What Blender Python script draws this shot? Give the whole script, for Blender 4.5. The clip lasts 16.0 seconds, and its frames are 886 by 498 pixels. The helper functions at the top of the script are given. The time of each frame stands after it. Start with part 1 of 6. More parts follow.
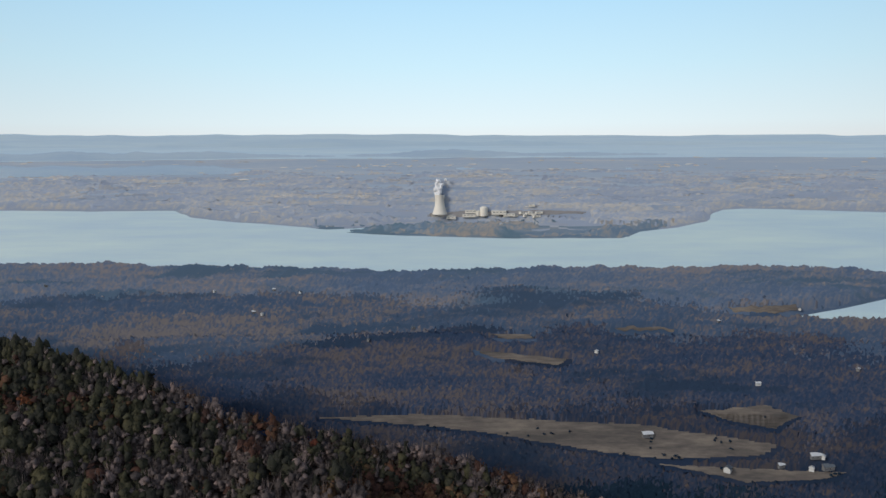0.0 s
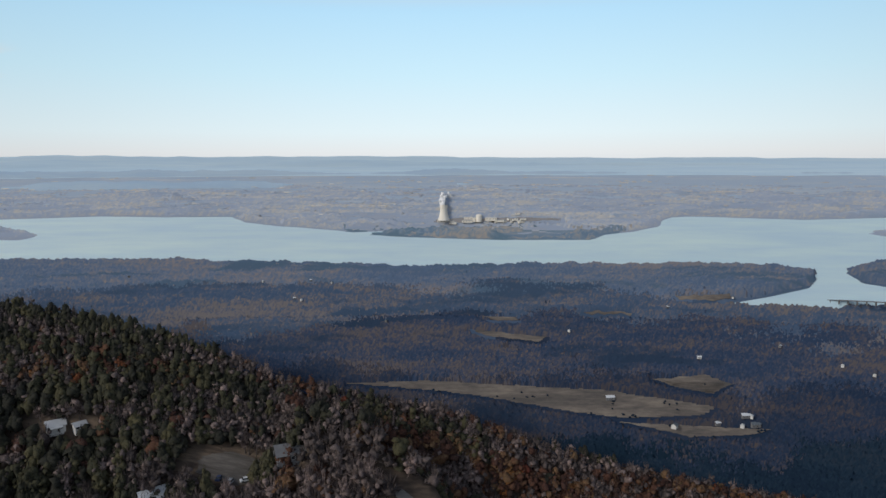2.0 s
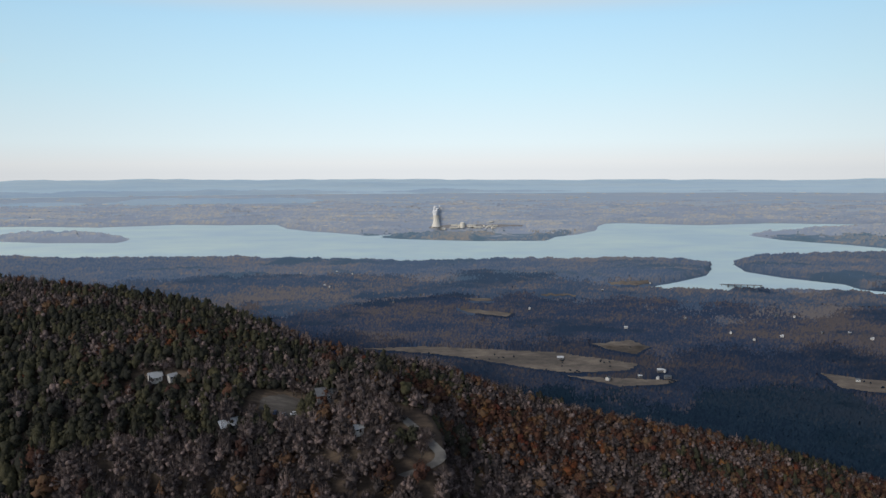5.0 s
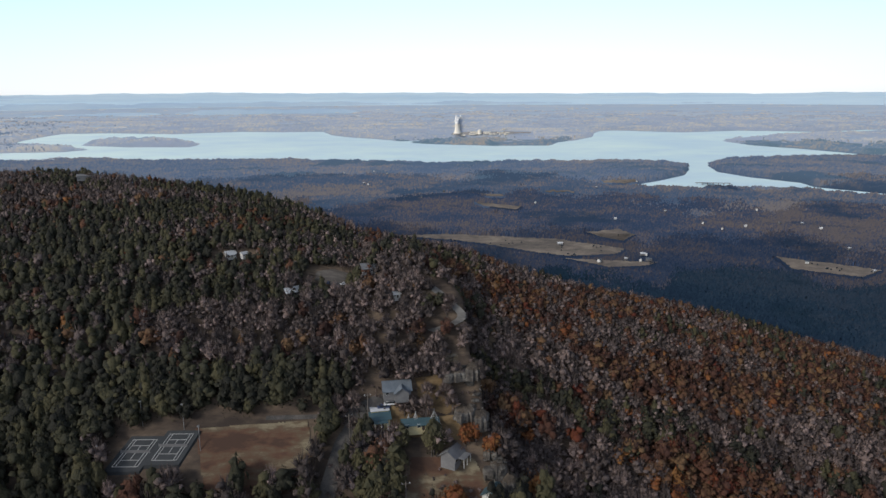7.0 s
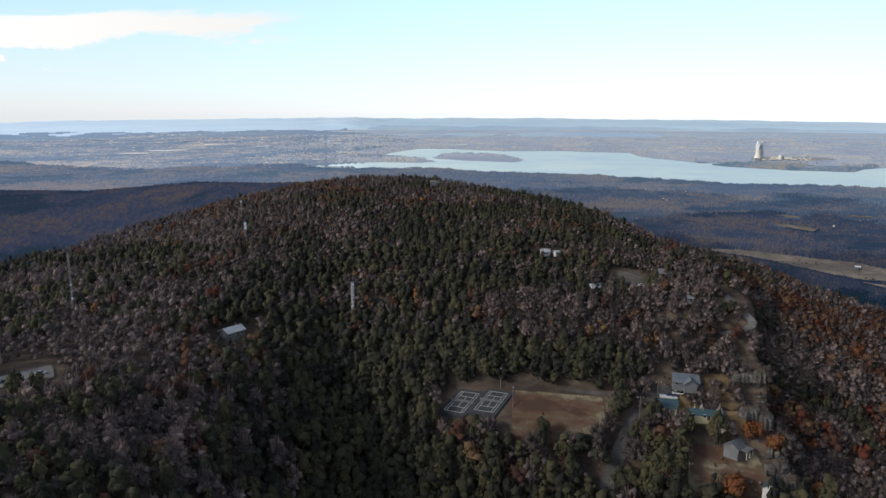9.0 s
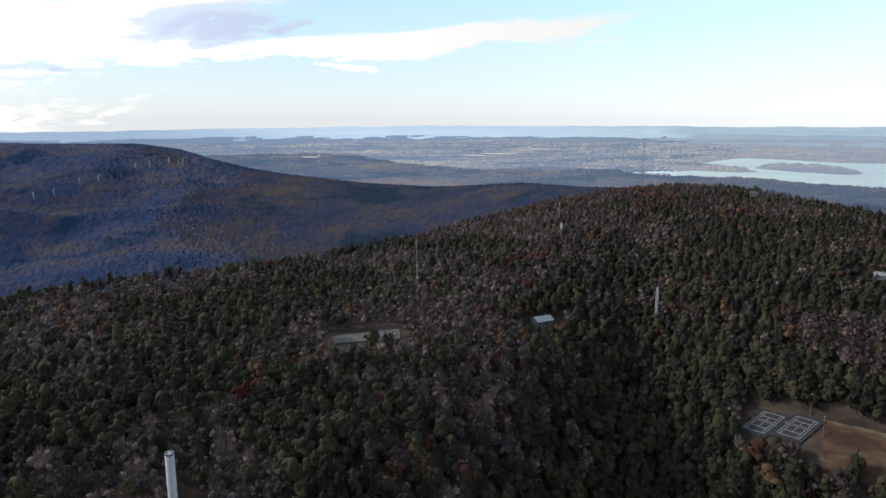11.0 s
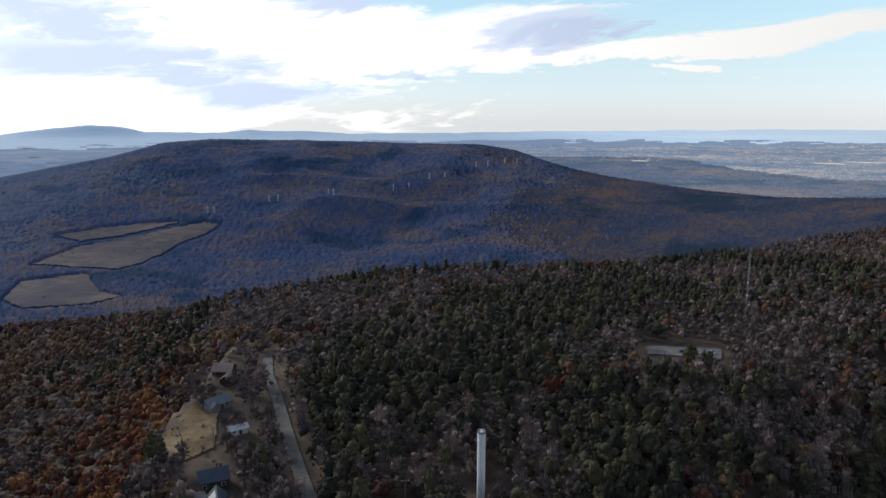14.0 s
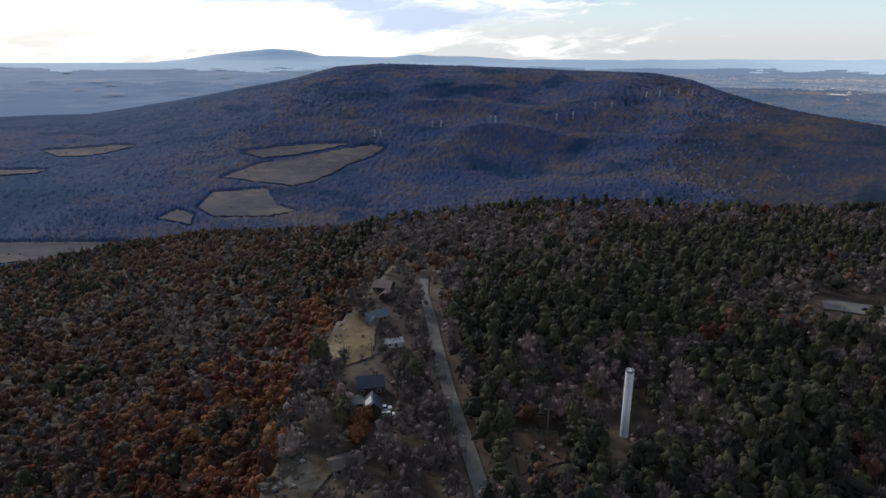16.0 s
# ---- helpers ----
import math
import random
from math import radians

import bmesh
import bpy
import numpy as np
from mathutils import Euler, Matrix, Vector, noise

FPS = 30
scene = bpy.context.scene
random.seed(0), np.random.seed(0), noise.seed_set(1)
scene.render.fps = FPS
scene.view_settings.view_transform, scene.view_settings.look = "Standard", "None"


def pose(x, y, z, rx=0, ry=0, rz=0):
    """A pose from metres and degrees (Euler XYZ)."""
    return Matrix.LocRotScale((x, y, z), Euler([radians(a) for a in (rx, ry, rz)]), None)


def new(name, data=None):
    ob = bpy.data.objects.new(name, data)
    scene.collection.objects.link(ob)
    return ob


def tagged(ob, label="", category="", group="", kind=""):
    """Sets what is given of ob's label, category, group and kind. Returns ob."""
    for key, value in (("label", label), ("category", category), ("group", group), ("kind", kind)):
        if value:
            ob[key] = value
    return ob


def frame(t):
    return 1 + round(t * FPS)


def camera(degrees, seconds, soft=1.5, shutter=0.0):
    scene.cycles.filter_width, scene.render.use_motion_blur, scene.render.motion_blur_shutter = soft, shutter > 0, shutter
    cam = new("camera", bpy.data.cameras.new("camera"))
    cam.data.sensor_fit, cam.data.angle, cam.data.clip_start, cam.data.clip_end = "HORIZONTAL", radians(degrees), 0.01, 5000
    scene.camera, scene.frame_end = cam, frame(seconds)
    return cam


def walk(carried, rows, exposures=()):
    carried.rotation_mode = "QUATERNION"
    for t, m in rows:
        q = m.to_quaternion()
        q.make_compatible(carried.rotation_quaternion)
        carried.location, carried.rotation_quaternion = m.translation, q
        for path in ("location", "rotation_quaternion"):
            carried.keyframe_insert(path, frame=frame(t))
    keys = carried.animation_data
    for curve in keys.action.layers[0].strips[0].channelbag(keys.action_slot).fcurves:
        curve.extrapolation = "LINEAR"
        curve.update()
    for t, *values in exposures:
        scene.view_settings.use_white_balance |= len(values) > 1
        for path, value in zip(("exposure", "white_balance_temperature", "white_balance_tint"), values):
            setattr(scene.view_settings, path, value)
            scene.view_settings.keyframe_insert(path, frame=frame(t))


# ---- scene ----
cam = camera(66.0, 16.0, soft=1.5)
PATH = [
    (0, -0.82, 238.38, -9.17, 1.408, -8.061, -0.334),
    (0.5, 1.04, 228.74, -7.88, 2.071, -8.055, -0.319),
    (1, 1.02, 219.52, -7.28, 2.046, -7.837, -0.251),
    (1.5, 1.81, 209.24, -7.17, 2.228, -7.485, -0.255),
    (2, 1.78, 199.19, -6.13, 2.159, -7.403, -0.223),
    (2.5, 2.61, 189.44, -4.71, 2.245, -7.458, -0.234),
    (3, 2.92, 178.80, -3.00, 2.042, -7.522, -0.309),
    (3.5, 3.74, 166.98, -4.55, 2.027, -6.772, -0.343),
    (4, 3.84, 155.47, -4.03, 1.837, -6.600, -0.351),
    (4.5, 3.92, 143.78, -3.02, 1.638, -6.553, -0.374),
    (5, 3.77, 131.65, -1.78, 1.419, -6.540, -0.391),
    (5.3, 3.84, 124.10, -1.17, 1.246, -6.500, -0.399),
    (5.4, 3.66, 121.28, -2.06, 1.285, -6.843, -0.399),
    (5.5, 3.79, 118.82, -2.45, 1.272, -7.718, -0.433),
    (5.6, 3.84, 115.99, -3.67, 1.286, -8.583, -0.436),
    (5.7, 3.82, 113.26, -5.28, 1.303, -9.754, -0.450),
    (5.8, 3.85, 110.32, -7.31, 1.364, -10.999, -0.439),
    (5.9, 3.75, 107.47, -9.23, 1.372, -12.262, -0.450),
    (6, 3.71, 104.63, -10.41, 1.392, -13.064, -0.438),
    (6.1, 3.67, 102.12, -10.28, 1.351, -13.096, -0.418),
    (6.2, 3.70, 99.67, -9.96, 1.285, -13.032, -0.398),
    (6.5, 3.29, 91.97, -8.94, 1.231, -12.847, -0.354),
    (6.8, 1.89, 83.36, -7.65, 1.540, -12.697, -0.369),
    (7, -0.12, 77.46, -6.67, 2.204, -12.607, -0.368),
    (7.2, -3.45, 71.62, -5.41, 3.625, -12.575, -0.330),
    (7.5, -8.15, 62.01, -3.86, 6.525, -12.452, -0.263),
    (8, -13.29, 44.34, -2.51, 11.279, -12.029, -0.153),
    (8.2, -15.09, 39.19, -3.07, 13.091, -11.743, -0.073),
    (8.7, -19.37, 25.23, -5.21, 18.873, -11.017, 0.251),
    (9.2, -16.81, 14.65, -4.38, 25.121, -10.820, 0.305),
    (9.7, -11.18, 7.24, -2.74, 31.705, -10.791, 0.193),
    (10.1, -5.87, 3.15, -1.38, 37.044, -10.793, 0.053),
    (10.5, 0.00, 0.00, 0.00, 42.386, -10.787, -0.100),
    (11, 0.00, 0.00, 0.00, 49.256, -10.782, -0.100),
    (11.5, 0.00, 0.00, 0.00, 55.427, -10.691, -0.263),
    (12, 0.00, 0.00, 0.00, 61.593, -10.602, -0.399),
    (12.5, 0.00, 0.00, 0.00, 67.541, -10.472, -0.189),
    (13, 0.00, 0.00, 0.00, 73.423, -10.499, -0.112),
    (13.2, 0.00, 0.00, 0.00, 74.452, -10.498, -0.083),
    (13.5, 0.00, 0.00, 0.00, 75.160, -10.493, -0.045),
    (13.7, 0.00, 0.00, 0.00, 75.497, -10.500, -0.032),
    (14, 0.00, 0.00, 0.00, 76.154, -10.515, -0.015),
    (14.2, 0.00, 0.00, 0.00, 77.281, -10.521, -0.001),
    (14.5, 0.00, 0.00, 0.00, 79.522, -10.531, 0.040),
    (15, 0.00, 0.00, 0.00, 83.920, -10.568, 0.232),
    (15.5, 0.00, 0.00, 0.00, 87.843, -10.618, 0.314),
    (15.6, 0.00, 0.00, 0.00, 88.327, -10.950, 0.334),
    (15.7, 0.00, 0.00, 0.00, 88.688, -11.800, 0.355),
    (15.8, 0.00, 0.00, 0.00, 88.977, -13.350, 0.377),
    (15.9, 0.00, 0.00, 0.00, 89.250, -14.900, 0.400),
    (16, 0.00, 0.00, 0.00, 89.557, -16.466, 0.422),
]
walk(cam, [(t, pose(x, y, z, 90 + pitch, 0, yaw) @ pose(0, 0, 0, 0, 0, roll)) for t, x, y, z, yaw, pitch, roll in PATH],
     [(0.0, -0.16), (4.5, -0.18), (5.5, -0.15), (6.0, 0.0), (6.4, 0.3), (8.2, 0.24), (10.5, 0.25), (12.5, 0.22), (14.5, 0.1), (16.0, 0.06)])

# ---- sky and sun ----
SUN_BEARING, SUN_HEIGHT = 124.0, 26.0


def toward(bearing, height):
    """Unit vector of a bearing (degrees, leftwards from +y) and a height above the level."""
    b, h = radians(bearing), radians(height)
    return Vector((-math.sin(b) * math.cos(h), math.cos(b) * math.cos(h), math.sin(h)))


sun_data = bpy.data.lights.new("sun", "SUN")
sun_data.energy, sun_data.angle, sun_data.color = 1.7, radians(14), (1.0, 0.93, 0.84)
sun = new("sun", sun_data)
sun.rotation_mode = "QUATERNION"
sun.rotation_quaternion = toward(SUN_BEARING, SUN_HEIGHT).to_track_quat("Z", "Y")

world = bpy.data.worlds.new("world")
scene.world = world
world.use_nodes = True


class Net:
    """Short forms for node trees."""

    def __init__(self, tree):
        self.tree = tree

    def add(self, kind, **values):
        node = self.tree.nodes.new(kind)
        for key, value in values.items():
            if key in node.inputs:
                node.inputs[key].default_value = value
        return node

    def link(self, a, b):
        self.tree.links.new(a, b)

    def math(self, op, a, b=0.5, c=0.0, clamp=False):
        node = self.tree.nodes.new("ShaderNodeMath")
        node.operation, node.use_clamp = op, clamp
        for n, v in enumerate((a, b, c)):
            if isinstance(v, (int, float)):
                node.inputs[n].default_value = v
            else:
                self.link(v, node.inputs[n])
        return node.outputs[0]

    def ramp(self, fac, stops, mode="LINEAR"):
        node = self.tree.nodes.new("ShaderNodeValToRGB")
        node.color_ramp.interpolation = mode
        els = node.color_ramp.elements
        while len(els) < len(stops):
            els.new(0.5)
        for el, (pos, col) in zip(els, stops):
            el.position, el.color = pos, (*col, 1.0)
        self.link(fac, node.inputs["Fac"])
        return node.outputs["Color"]

    def noise(self, vec, scale, detail=4.0, rough=0.55, distortion=0.0):
        node = self.add("ShaderNodeTexNoise", Scale=scale, Detail=detail, Roughness=rough, Distortion=distortion)
        if vec is not None:
            self.link(vec, node.inputs["Vector"])
        return node.outputs["Fac"]

    def mix(self, fac, a, b, blend="MIX"):
        node = self.tree.nodes.new("ShaderNodeMix")
        node.data_type, node.blend_type = "RGBA", blend
        for sock, v in ((node.inputs[0], fac), (node.inputs[6], a), (node.inputs[7], b)):
            if isinstance(v, (int, float)):
                sock.default_value = v
            elif isinstance(v, tuple):
                sock.default_value = (*v, 1.0)
            else:
                self.link(v, sock)
        return node.outputs[2]


def build_sky():
    net = Net(world.node_tree)
    world.node_tree.nodes.clear()
    out = net.add("ShaderNodeOutputWorld")
    back = net.add("ShaderNodeBackground", Strength=0.12)
    sky = net.add("ShaderNodeTexSky")
    sky.sky_type, sky.sun_disc = "NISHITA", False
    sky.sun_elevation, sky.sun_rotation = radians(SUN_HEIGHT), radians(-SUN_BEARING)
    sky.altitude, sky.air_density, sky.dust_density, sky.ozone_density = 500, 1.0, 1.2, 1.5
    coord = net.add("ShaderNodeTexCoord")
    split = net.add("ShaderNodeSeparateXYZ")
    net.link(coord.outputs["Generated"], split.inputs[0])
    x, y, z = split.outputs
    up = net.math("MAXIMUM", z, -0.04)
    # bearing and height of the line of sight, in degrees
    az = net.math("MULTIPLY", net.math("ARCTAN2", net.math("MULTIPLY", x, -1.0), y), 57.2958)
    el = net.math("MULTIPLY", net.math("ARCSINE", up), 57.2958)
    place = net.add("ShaderNodeCombineXYZ")
    net.link(net.math("MULTIPLY", az, 0.10), place.inputs[0])
    net.link(net.math("ADD", net.math("MULTIPLY", el, 0.42), net.math("MULTIPLY", az, 0.035)), place.inputs[1])
    rags = net.noise(place.outputs[0], 0.9, 8.0, 0.62, 0.5)
    wisps = net.noise(place.outputs[0], 2.6, 7.0, 0.6, 0.8)
    torn = net.math("ADD", net.math("MULTIPLY_ADD", rags, 2.2, -1.1), net.math("MULTIPLY_ADD", wisps, 1.3, -0.65))
    bent_el = net.math("ADD", el, net.math("MULTIPLY_ADD", rags, 4.0, -2.0))
    bent_az = net.math("ADD", az, net.math("MULTIPLY_ADD", wisps, 14.0, -7.0))

    def bank(a, e, wide, thick, tilt=0.0):
        """1 in the middle of a long cloud at bearing a and height e, 0 at its edge."""
        off = net.math("SUBTRACT", bent_az, a)
        u = net.math("MULTIPLY", off, 1.0 / wide)
        v = net.math("MULTIPLY", net.math("SUBTRACT", net.math("SUBTRACT", bent_el, e), net.math("MULTIPLY", off, tilt)), 1.0 / thick)
        return net.math("SUBTRACT", 1.0, net.math("SQRT", net.math("ADD", net.math("MULTIPLY", u, u), net.math("MULTIPLY", v, v))))

    def gather(banks, weight):
        total = None
        for one in banks:
            g = bank(*one)
            total = g if total is None else net.math("MAXIMUM", total, g)
        return net.math("ADD", total, net.math("MULTIPLY", torn, weight))

    # a white sheet on the sun's side, with a long arm that reaches out to the north
    white = gather([(104, 6.0, 31, 9.0), (88, 6.0, 19, 4.0, -0.04), (72, 6.5, 12, 3.0, -0.08), (57, 5.6, 20, 1.15, -0.085), (40, 7.1, 22, 1.25, -0.085), (27, 8.4, 12, 1.0, -0.085),
                    (35.5, 5.9, 3.2, 0.35), (21.3, 5.1, 3.0, 0.32), (57, 3.9, 4, 0.3), (150, 8, 60, 12)], 0.6)
    # thinning out to the north, and closed overhead
    white = net.math("MULTIPLY", net.math("MAXIMUM", white, -0.5), net.ramp(net.math("MULTIPLY", az, 0.01), [(0.32, (0, 0, 0)), (0.48, (1, 1, 1))]))
    high = net.math("MULTIPLY", net.math("SUBTRACT", z, 0.2, clamp=True), 6.0)
    mask = net.ramp(net.math("ADD", white, high), [(0.02, (0, 0, 0)), (0.34, (1, 1, 1))], "EASE")
    # grey-blue undersides drawn out in long streaks
    grey = gather([(65, 7.3, 10, 2.0, -0.05), (101, 4.6, 13, 2.1, 0.02), (106, 7.4, 10, 2.1), (90, 2.4, 9, 1.3, 0.03), (96.5, 3.5, 6, 0.9), (79, 3.6, 3.5, 0.35), (118, 8.0, 8, 1.5), (84, 9.5, 9, 1.0)], 0.6)
    grey = net.math("ADD", net.math("MINIMUM", net.math("MAXIMUM", grey, -0.2), 0.6), net.math("MULTIPLY", net.math("SUBTRACT", z, 0.18, clamp=True), 4.0))
    body = net.ramp(grey, [(0.0, (7.8, 7.75, 7.65)), (0.14, (7.3, 7.4, 7.55)), (0.32, (5.1, 5.7, 6.9)), (0.65, (4.2, 4.85, 6.3)), (1.0, (2.3, 2.8, 3.8))], "EASE")
    clear = net.ramp(z, [(0.0, (0.72, 0.75, 0.78)), (0.012, (0.76, 0.79, 0.81)), (0.04, (0.73, 0.85, 0.90)), (0.12, (0.58, 0.81, 0.93)), (0.2, (0.47, 0.74, 0.94)), (0.32, (0.28, 0.52, 0.82)), (1.0, (0.12, 0.28, 0.6))])
    # brighter towards the sun
    glare = toward(SUN_BEARING - 8, 0)
    facing = net.math("ADD", net.math("MULTIPLY", x, glare.x), net.math("MULTIPLY", y, glare.y), clamp=True)
    gain = net.math("MULTIPLY_ADD", net.math("MULTIPLY", facing, facing), 0.50, 0.82)
    lit = net.add("ShaderNodeCombineXYZ")
    for n in range(3):
        net.link(gain, lit.inputs[n])
    body = net.mix(1.0, body, lit.outputs[0], "MULTIPLY")
    north = net.math("MULTIPLY_ADD", net.math("POWER", net.math("MAXIMUM", y, 0.0), 2.0), 4.6, net.math("MULTIPLY", gain, 6.8))
    level = net.add("ShaderNodeCombineXYZ")
    for n in range(3):
        net.link(north, level.inputs[n])
    bright = net.mix(1.0, clear, level.outputs[0], "MULTIPLY")
    low = net.mix(0.05, bright, sky.outputs[0])
    net.link(net.mix(mask, low, body), back.inputs["Color"])
    net.link(back.outputs[0], out.inputs["Surface"])


build_sky()

# ---- materials ----


def leaf_light(net, bsdf, own, sky, leafy=0.0):
    """Twigs and leaves scatter light every way: the shading leans to the open sky, and turns from leaf to leaf."""
    geo = net.add("ShaderNodeNewGeometry")
    mixed = net.add("ShaderNodeVectorMath")
    mixed.operation = "MULTIPLY_ADD"
    mixed.inputs[1].default_value, mixed.inputs[2].default_value = (own, own, own), (0.0, 0.0, sky)
    net.link(geo.outputs["Normal"], mixed.inputs[0])
    way = mixed.outputs[0]
    if leafy:
        coord = net.add("ShaderNodeTexCoord")
        turn = net.add("ShaderNodeTexNoise", Scale=1.5, Detail=3.0, Roughness=0.7)
        net.link(coord.outputs["Object"], turn.inputs["Vector"])
        swing = net.add("ShaderNodeVectorMath")
        swing.operation = "MULTIPLY_ADD"
        swing.inputs[1].default_value, swing.inputs[2].default_value = (leafy,) * 3, (-leafy / 2,) * 3
        net.link(turn.outputs["Color"], swing.inputs[0])
        both = net.add("ShaderNodeVectorMath")
        net.link(way, both.inputs[0]), net.link(swing.outputs[0], both.inputs[1])
        way = both.outputs[0]
    unit = net.add("ShaderNodeVectorMath")
    unit.operation = "NORMALIZE"
    net.link(way, unit.inputs[0])
    net.link(unit.outputs[0], bsdf.inputs["Normal"])


def surface(name, stops, scale=0.05, fine=1.0, rough=0.9, bump=0.3, island=0.0, metal=0.0, spec=0.3, plan=False, each=0.0, lean=0.0, speck=0.0):
    """A matt procedural material: a colour ramp driven by broad and fine noise, and by each loose piece where island > 0."""
    mat = bpy.data.materials.new(name)
    mat.use_nodes = True
    net = Net(mat.node_tree)
    bsdf = mat.node_tree.nodes["Principled BSDF"]
    coord = net.add("ShaderNodeTexCoord")
    vec = coord.outputs["Object"]
    if plan:
        where = net.add("ShaderNodeAttribute")
        where.attribute_name = "plan"
        vec = where.outputs["Vector"]
    broad, grain = net.noise(vec, scale, 5.0), net.noise(vec, fine, 6.0, 0.65)
    fac = net.math("ADD", net.math("MULTIPLY", broad, 0.6), net.math("MULTIPLY", grain, 0.4))
    if island:
        geo = net.add("ShaderNodeNewGeometry")
        fac = net.math("ADD", net.math("MULTIPLY", fac, 1.0 - island), net.math("MULTIPLY", geo.outputs["Random Per Island"], island))
    if each:
        tag = net.add("ShaderNodeAttribute")
        tag.attribute_name = "plan"
        third = net.add("ShaderNodeSeparateXYZ")
        net.link(tag.outputs["Vector"], third.inputs[0])
        fac = net.math("ADD", net.math("MULTIPLY", fac, 1.0 - each), net.math("MULTIPLY", third.outputs[2], each))
    if speck:
        fac = net.math("ADD", fac, net.math("MULTIPLY_ADD", net.noise(vec, 1.5, 3.0, 0.75), speck, -0.5 * speck))
    net.link(net.ramp(fac, stops), bsdf.inputs["Base Color"])
    bsdf.inputs["Roughness"].default_value = rough
    bsdf.inputs["Metallic"].default_value = metal
    bsdf.inputs["Specular IOR Level"].default_value = spec
    if lean:
        leaf_light(net, bsdf, 1.0 - lean, lean, 3.0 if speck else 0.0)
    elif bump:
        node = net.add("ShaderNodeBump", Strength=bump)
        net.link(grain, node.inputs["Height"])
        net.link(node.outputs[0], bsdf.inputs["Normal"])
    return mat


def woods(name, stops, green, flecks, broad=1.3, fine=7.0, pines=0.5, own=0.35, grain=0.68):
    """Far forest seen as a mass: broad belts of colour, pine belts among them, and a few trees in late leaf. The
    colours passed in already carry the haze.
    """
    mat = bpy.data.materials.new(name)
    mat.use_nodes = True
    net = Net(mat.node_tree)
    bsdf = mat.node_tree.nodes["Principled BSDF"]
    where = net.add("ShaderNodeAttribute")
    where.attribute_name = "plan"
    parts = net.add("ShaderNodeSeparateXYZ")
    net.link(where.outputs["Vector"], parts.inputs[0])
    ground = net.add("ShaderNodeCombineXYZ")
    net.link(parts.outputs[0], ground.inputs[0])
    net.link(parts.outputs[1], ground.inputs[1])
    plan, tree = ground.outputs[0], parts.outputs[2]
    belts = net.noise(plan, broad, 3.0, 0.5, 0.4)
    groves = net.noise(plan, fine, 6.0, grain)
    fac = net.math("ADD", net.math("MULTIPLY", belts, 0.55), net.math("MULTIPLY", groves, 0.45))
    fac = net.math("ADD", fac, net.math("MULTIPLY_ADD", tree, 0.2, -0.1))
    colour = net.ramp(fac, stops)
    pine = net.noise(plan, broad * 1.7, 5.0, 0.6, 0.6)
    colour = net.mix(net.ramp(pine, [(pines, (0, 0, 0)), (pines + 0.07, (1, 1, 1))]), colour, green)
    late = net.math("MULTIPLY", net.ramp(tree, [(0.86, (0, 0, 0)), (0.94, (1, 1, 1))]), net.ramp(net.noise(plan, broad * 2.3, 3.0), [(0.45, (0, 0, 0)), (0.6, (1, 1, 1))]))
    colour = net.mix(late, colour, flecks)
    net.link(colour, bsdf.inputs["Base Color"])
    leaf_light(net, bsdf, own, 1.1 - own)
    bsdf.inputs["Roughness"].default_value = 1.0
    bsdf.inputs["Specular IOR Level"].default_value = 0.05
    return mat


M_FLOOR = surface("leaf_litter", [(0.40, (0.045, 0.034, 0.028)), (0.47, (0.072, 0.054, 0.042)), (0.53, (0.10, 0.074, 0.055)), (0.60, (0.15, 0.112, 0.08))], 30, 180, plan=True)
M_FIELD = surface("dry_pasture", [(0.40, (0.110, 0.101, 0.095)), (0.5, (0.175, 0.152, 0.135)), (0.60, (0.267, 0.230, 0.190))], 6, 40, plan=True)
# Copy of the pasture with shade and blue haze painted into its colour.
M_FIELD_W = surface("shaded_hazed_pasture", [(0.40, (0.047, 0.050, 0.078)), (0.47, (0.075, 0.069, 0.087)), (0.53, (0.107, 0.092, 0.100)), (0.60, (0.158, 0.130, 0.122))], 3.5, 24, plan=True)
# Far haze is mixed into the base colours of the next four materials.
M_FAR = woods("hazed_farmland", [(0.40, (0.501, 0.560, 0.665)), (0.48, (0.595, 0.637, 0.705)), (0.54, (0.725, 0.713, 0.705)), (0.60, (0.835, 0.830, 0.763))], (0.464, 0.550, 0.665), (0.742, 0.713, 0.665), 1.4, 16.0, 0.55)
M_PLAIN = woods("hazed_plain", [(0.38, (0.54, 0.65, 0.78)), (0.47, (0.62, 0.70, 0.79)), (0.54, (0.74, 0.76, 0.78)), (0.62, (0.88, 0.84, 0.78))], (0.52, 0.64, 0.78), (0.70, 0.70, 0.70), 0.8, 9.0, 0.54)
M_HILL = surface("hazed_hills", [(0.40, (0.57, 0.75, 0.90)), (0.60, (0.65, 0.81, 0.92))], 0.25, 1.0, bump=0, plan=True)
M_RIDGE = surface("hazed_wooded_ridge", [(0.40, (0.47, 0.63, 0.80)), (0.60, (0.56, 0.70, 0.82))], 0.6, 4.0, bump=0, plan=True)
# Plain under cloud: its shadow and the haze are painted into these colours.
M_MIDLAND = woods("shaded_hazed_midland", [(0.38, (0.275, 0.360, 0.492)), (0.47, (0.352, 0.421, 0.529)), (0.54, (0.463, 0.490, 0.549)), (0.62, (0.660, 0.619, 0.585))], (0.258, 0.352, 0.486), (0.572, 0.547, 0.549), 0.9, 10.0, 0.52)
# M_HILL toned down for the western skyline, haze still in the colour.
M_HILL_MID = surface("hazed_west_hills", [(0.40, (0.52, 0.685, 0.85)), (0.60, (0.595, 0.745, 0.875))], 0.25, 1.0, bump=0, plan=True)
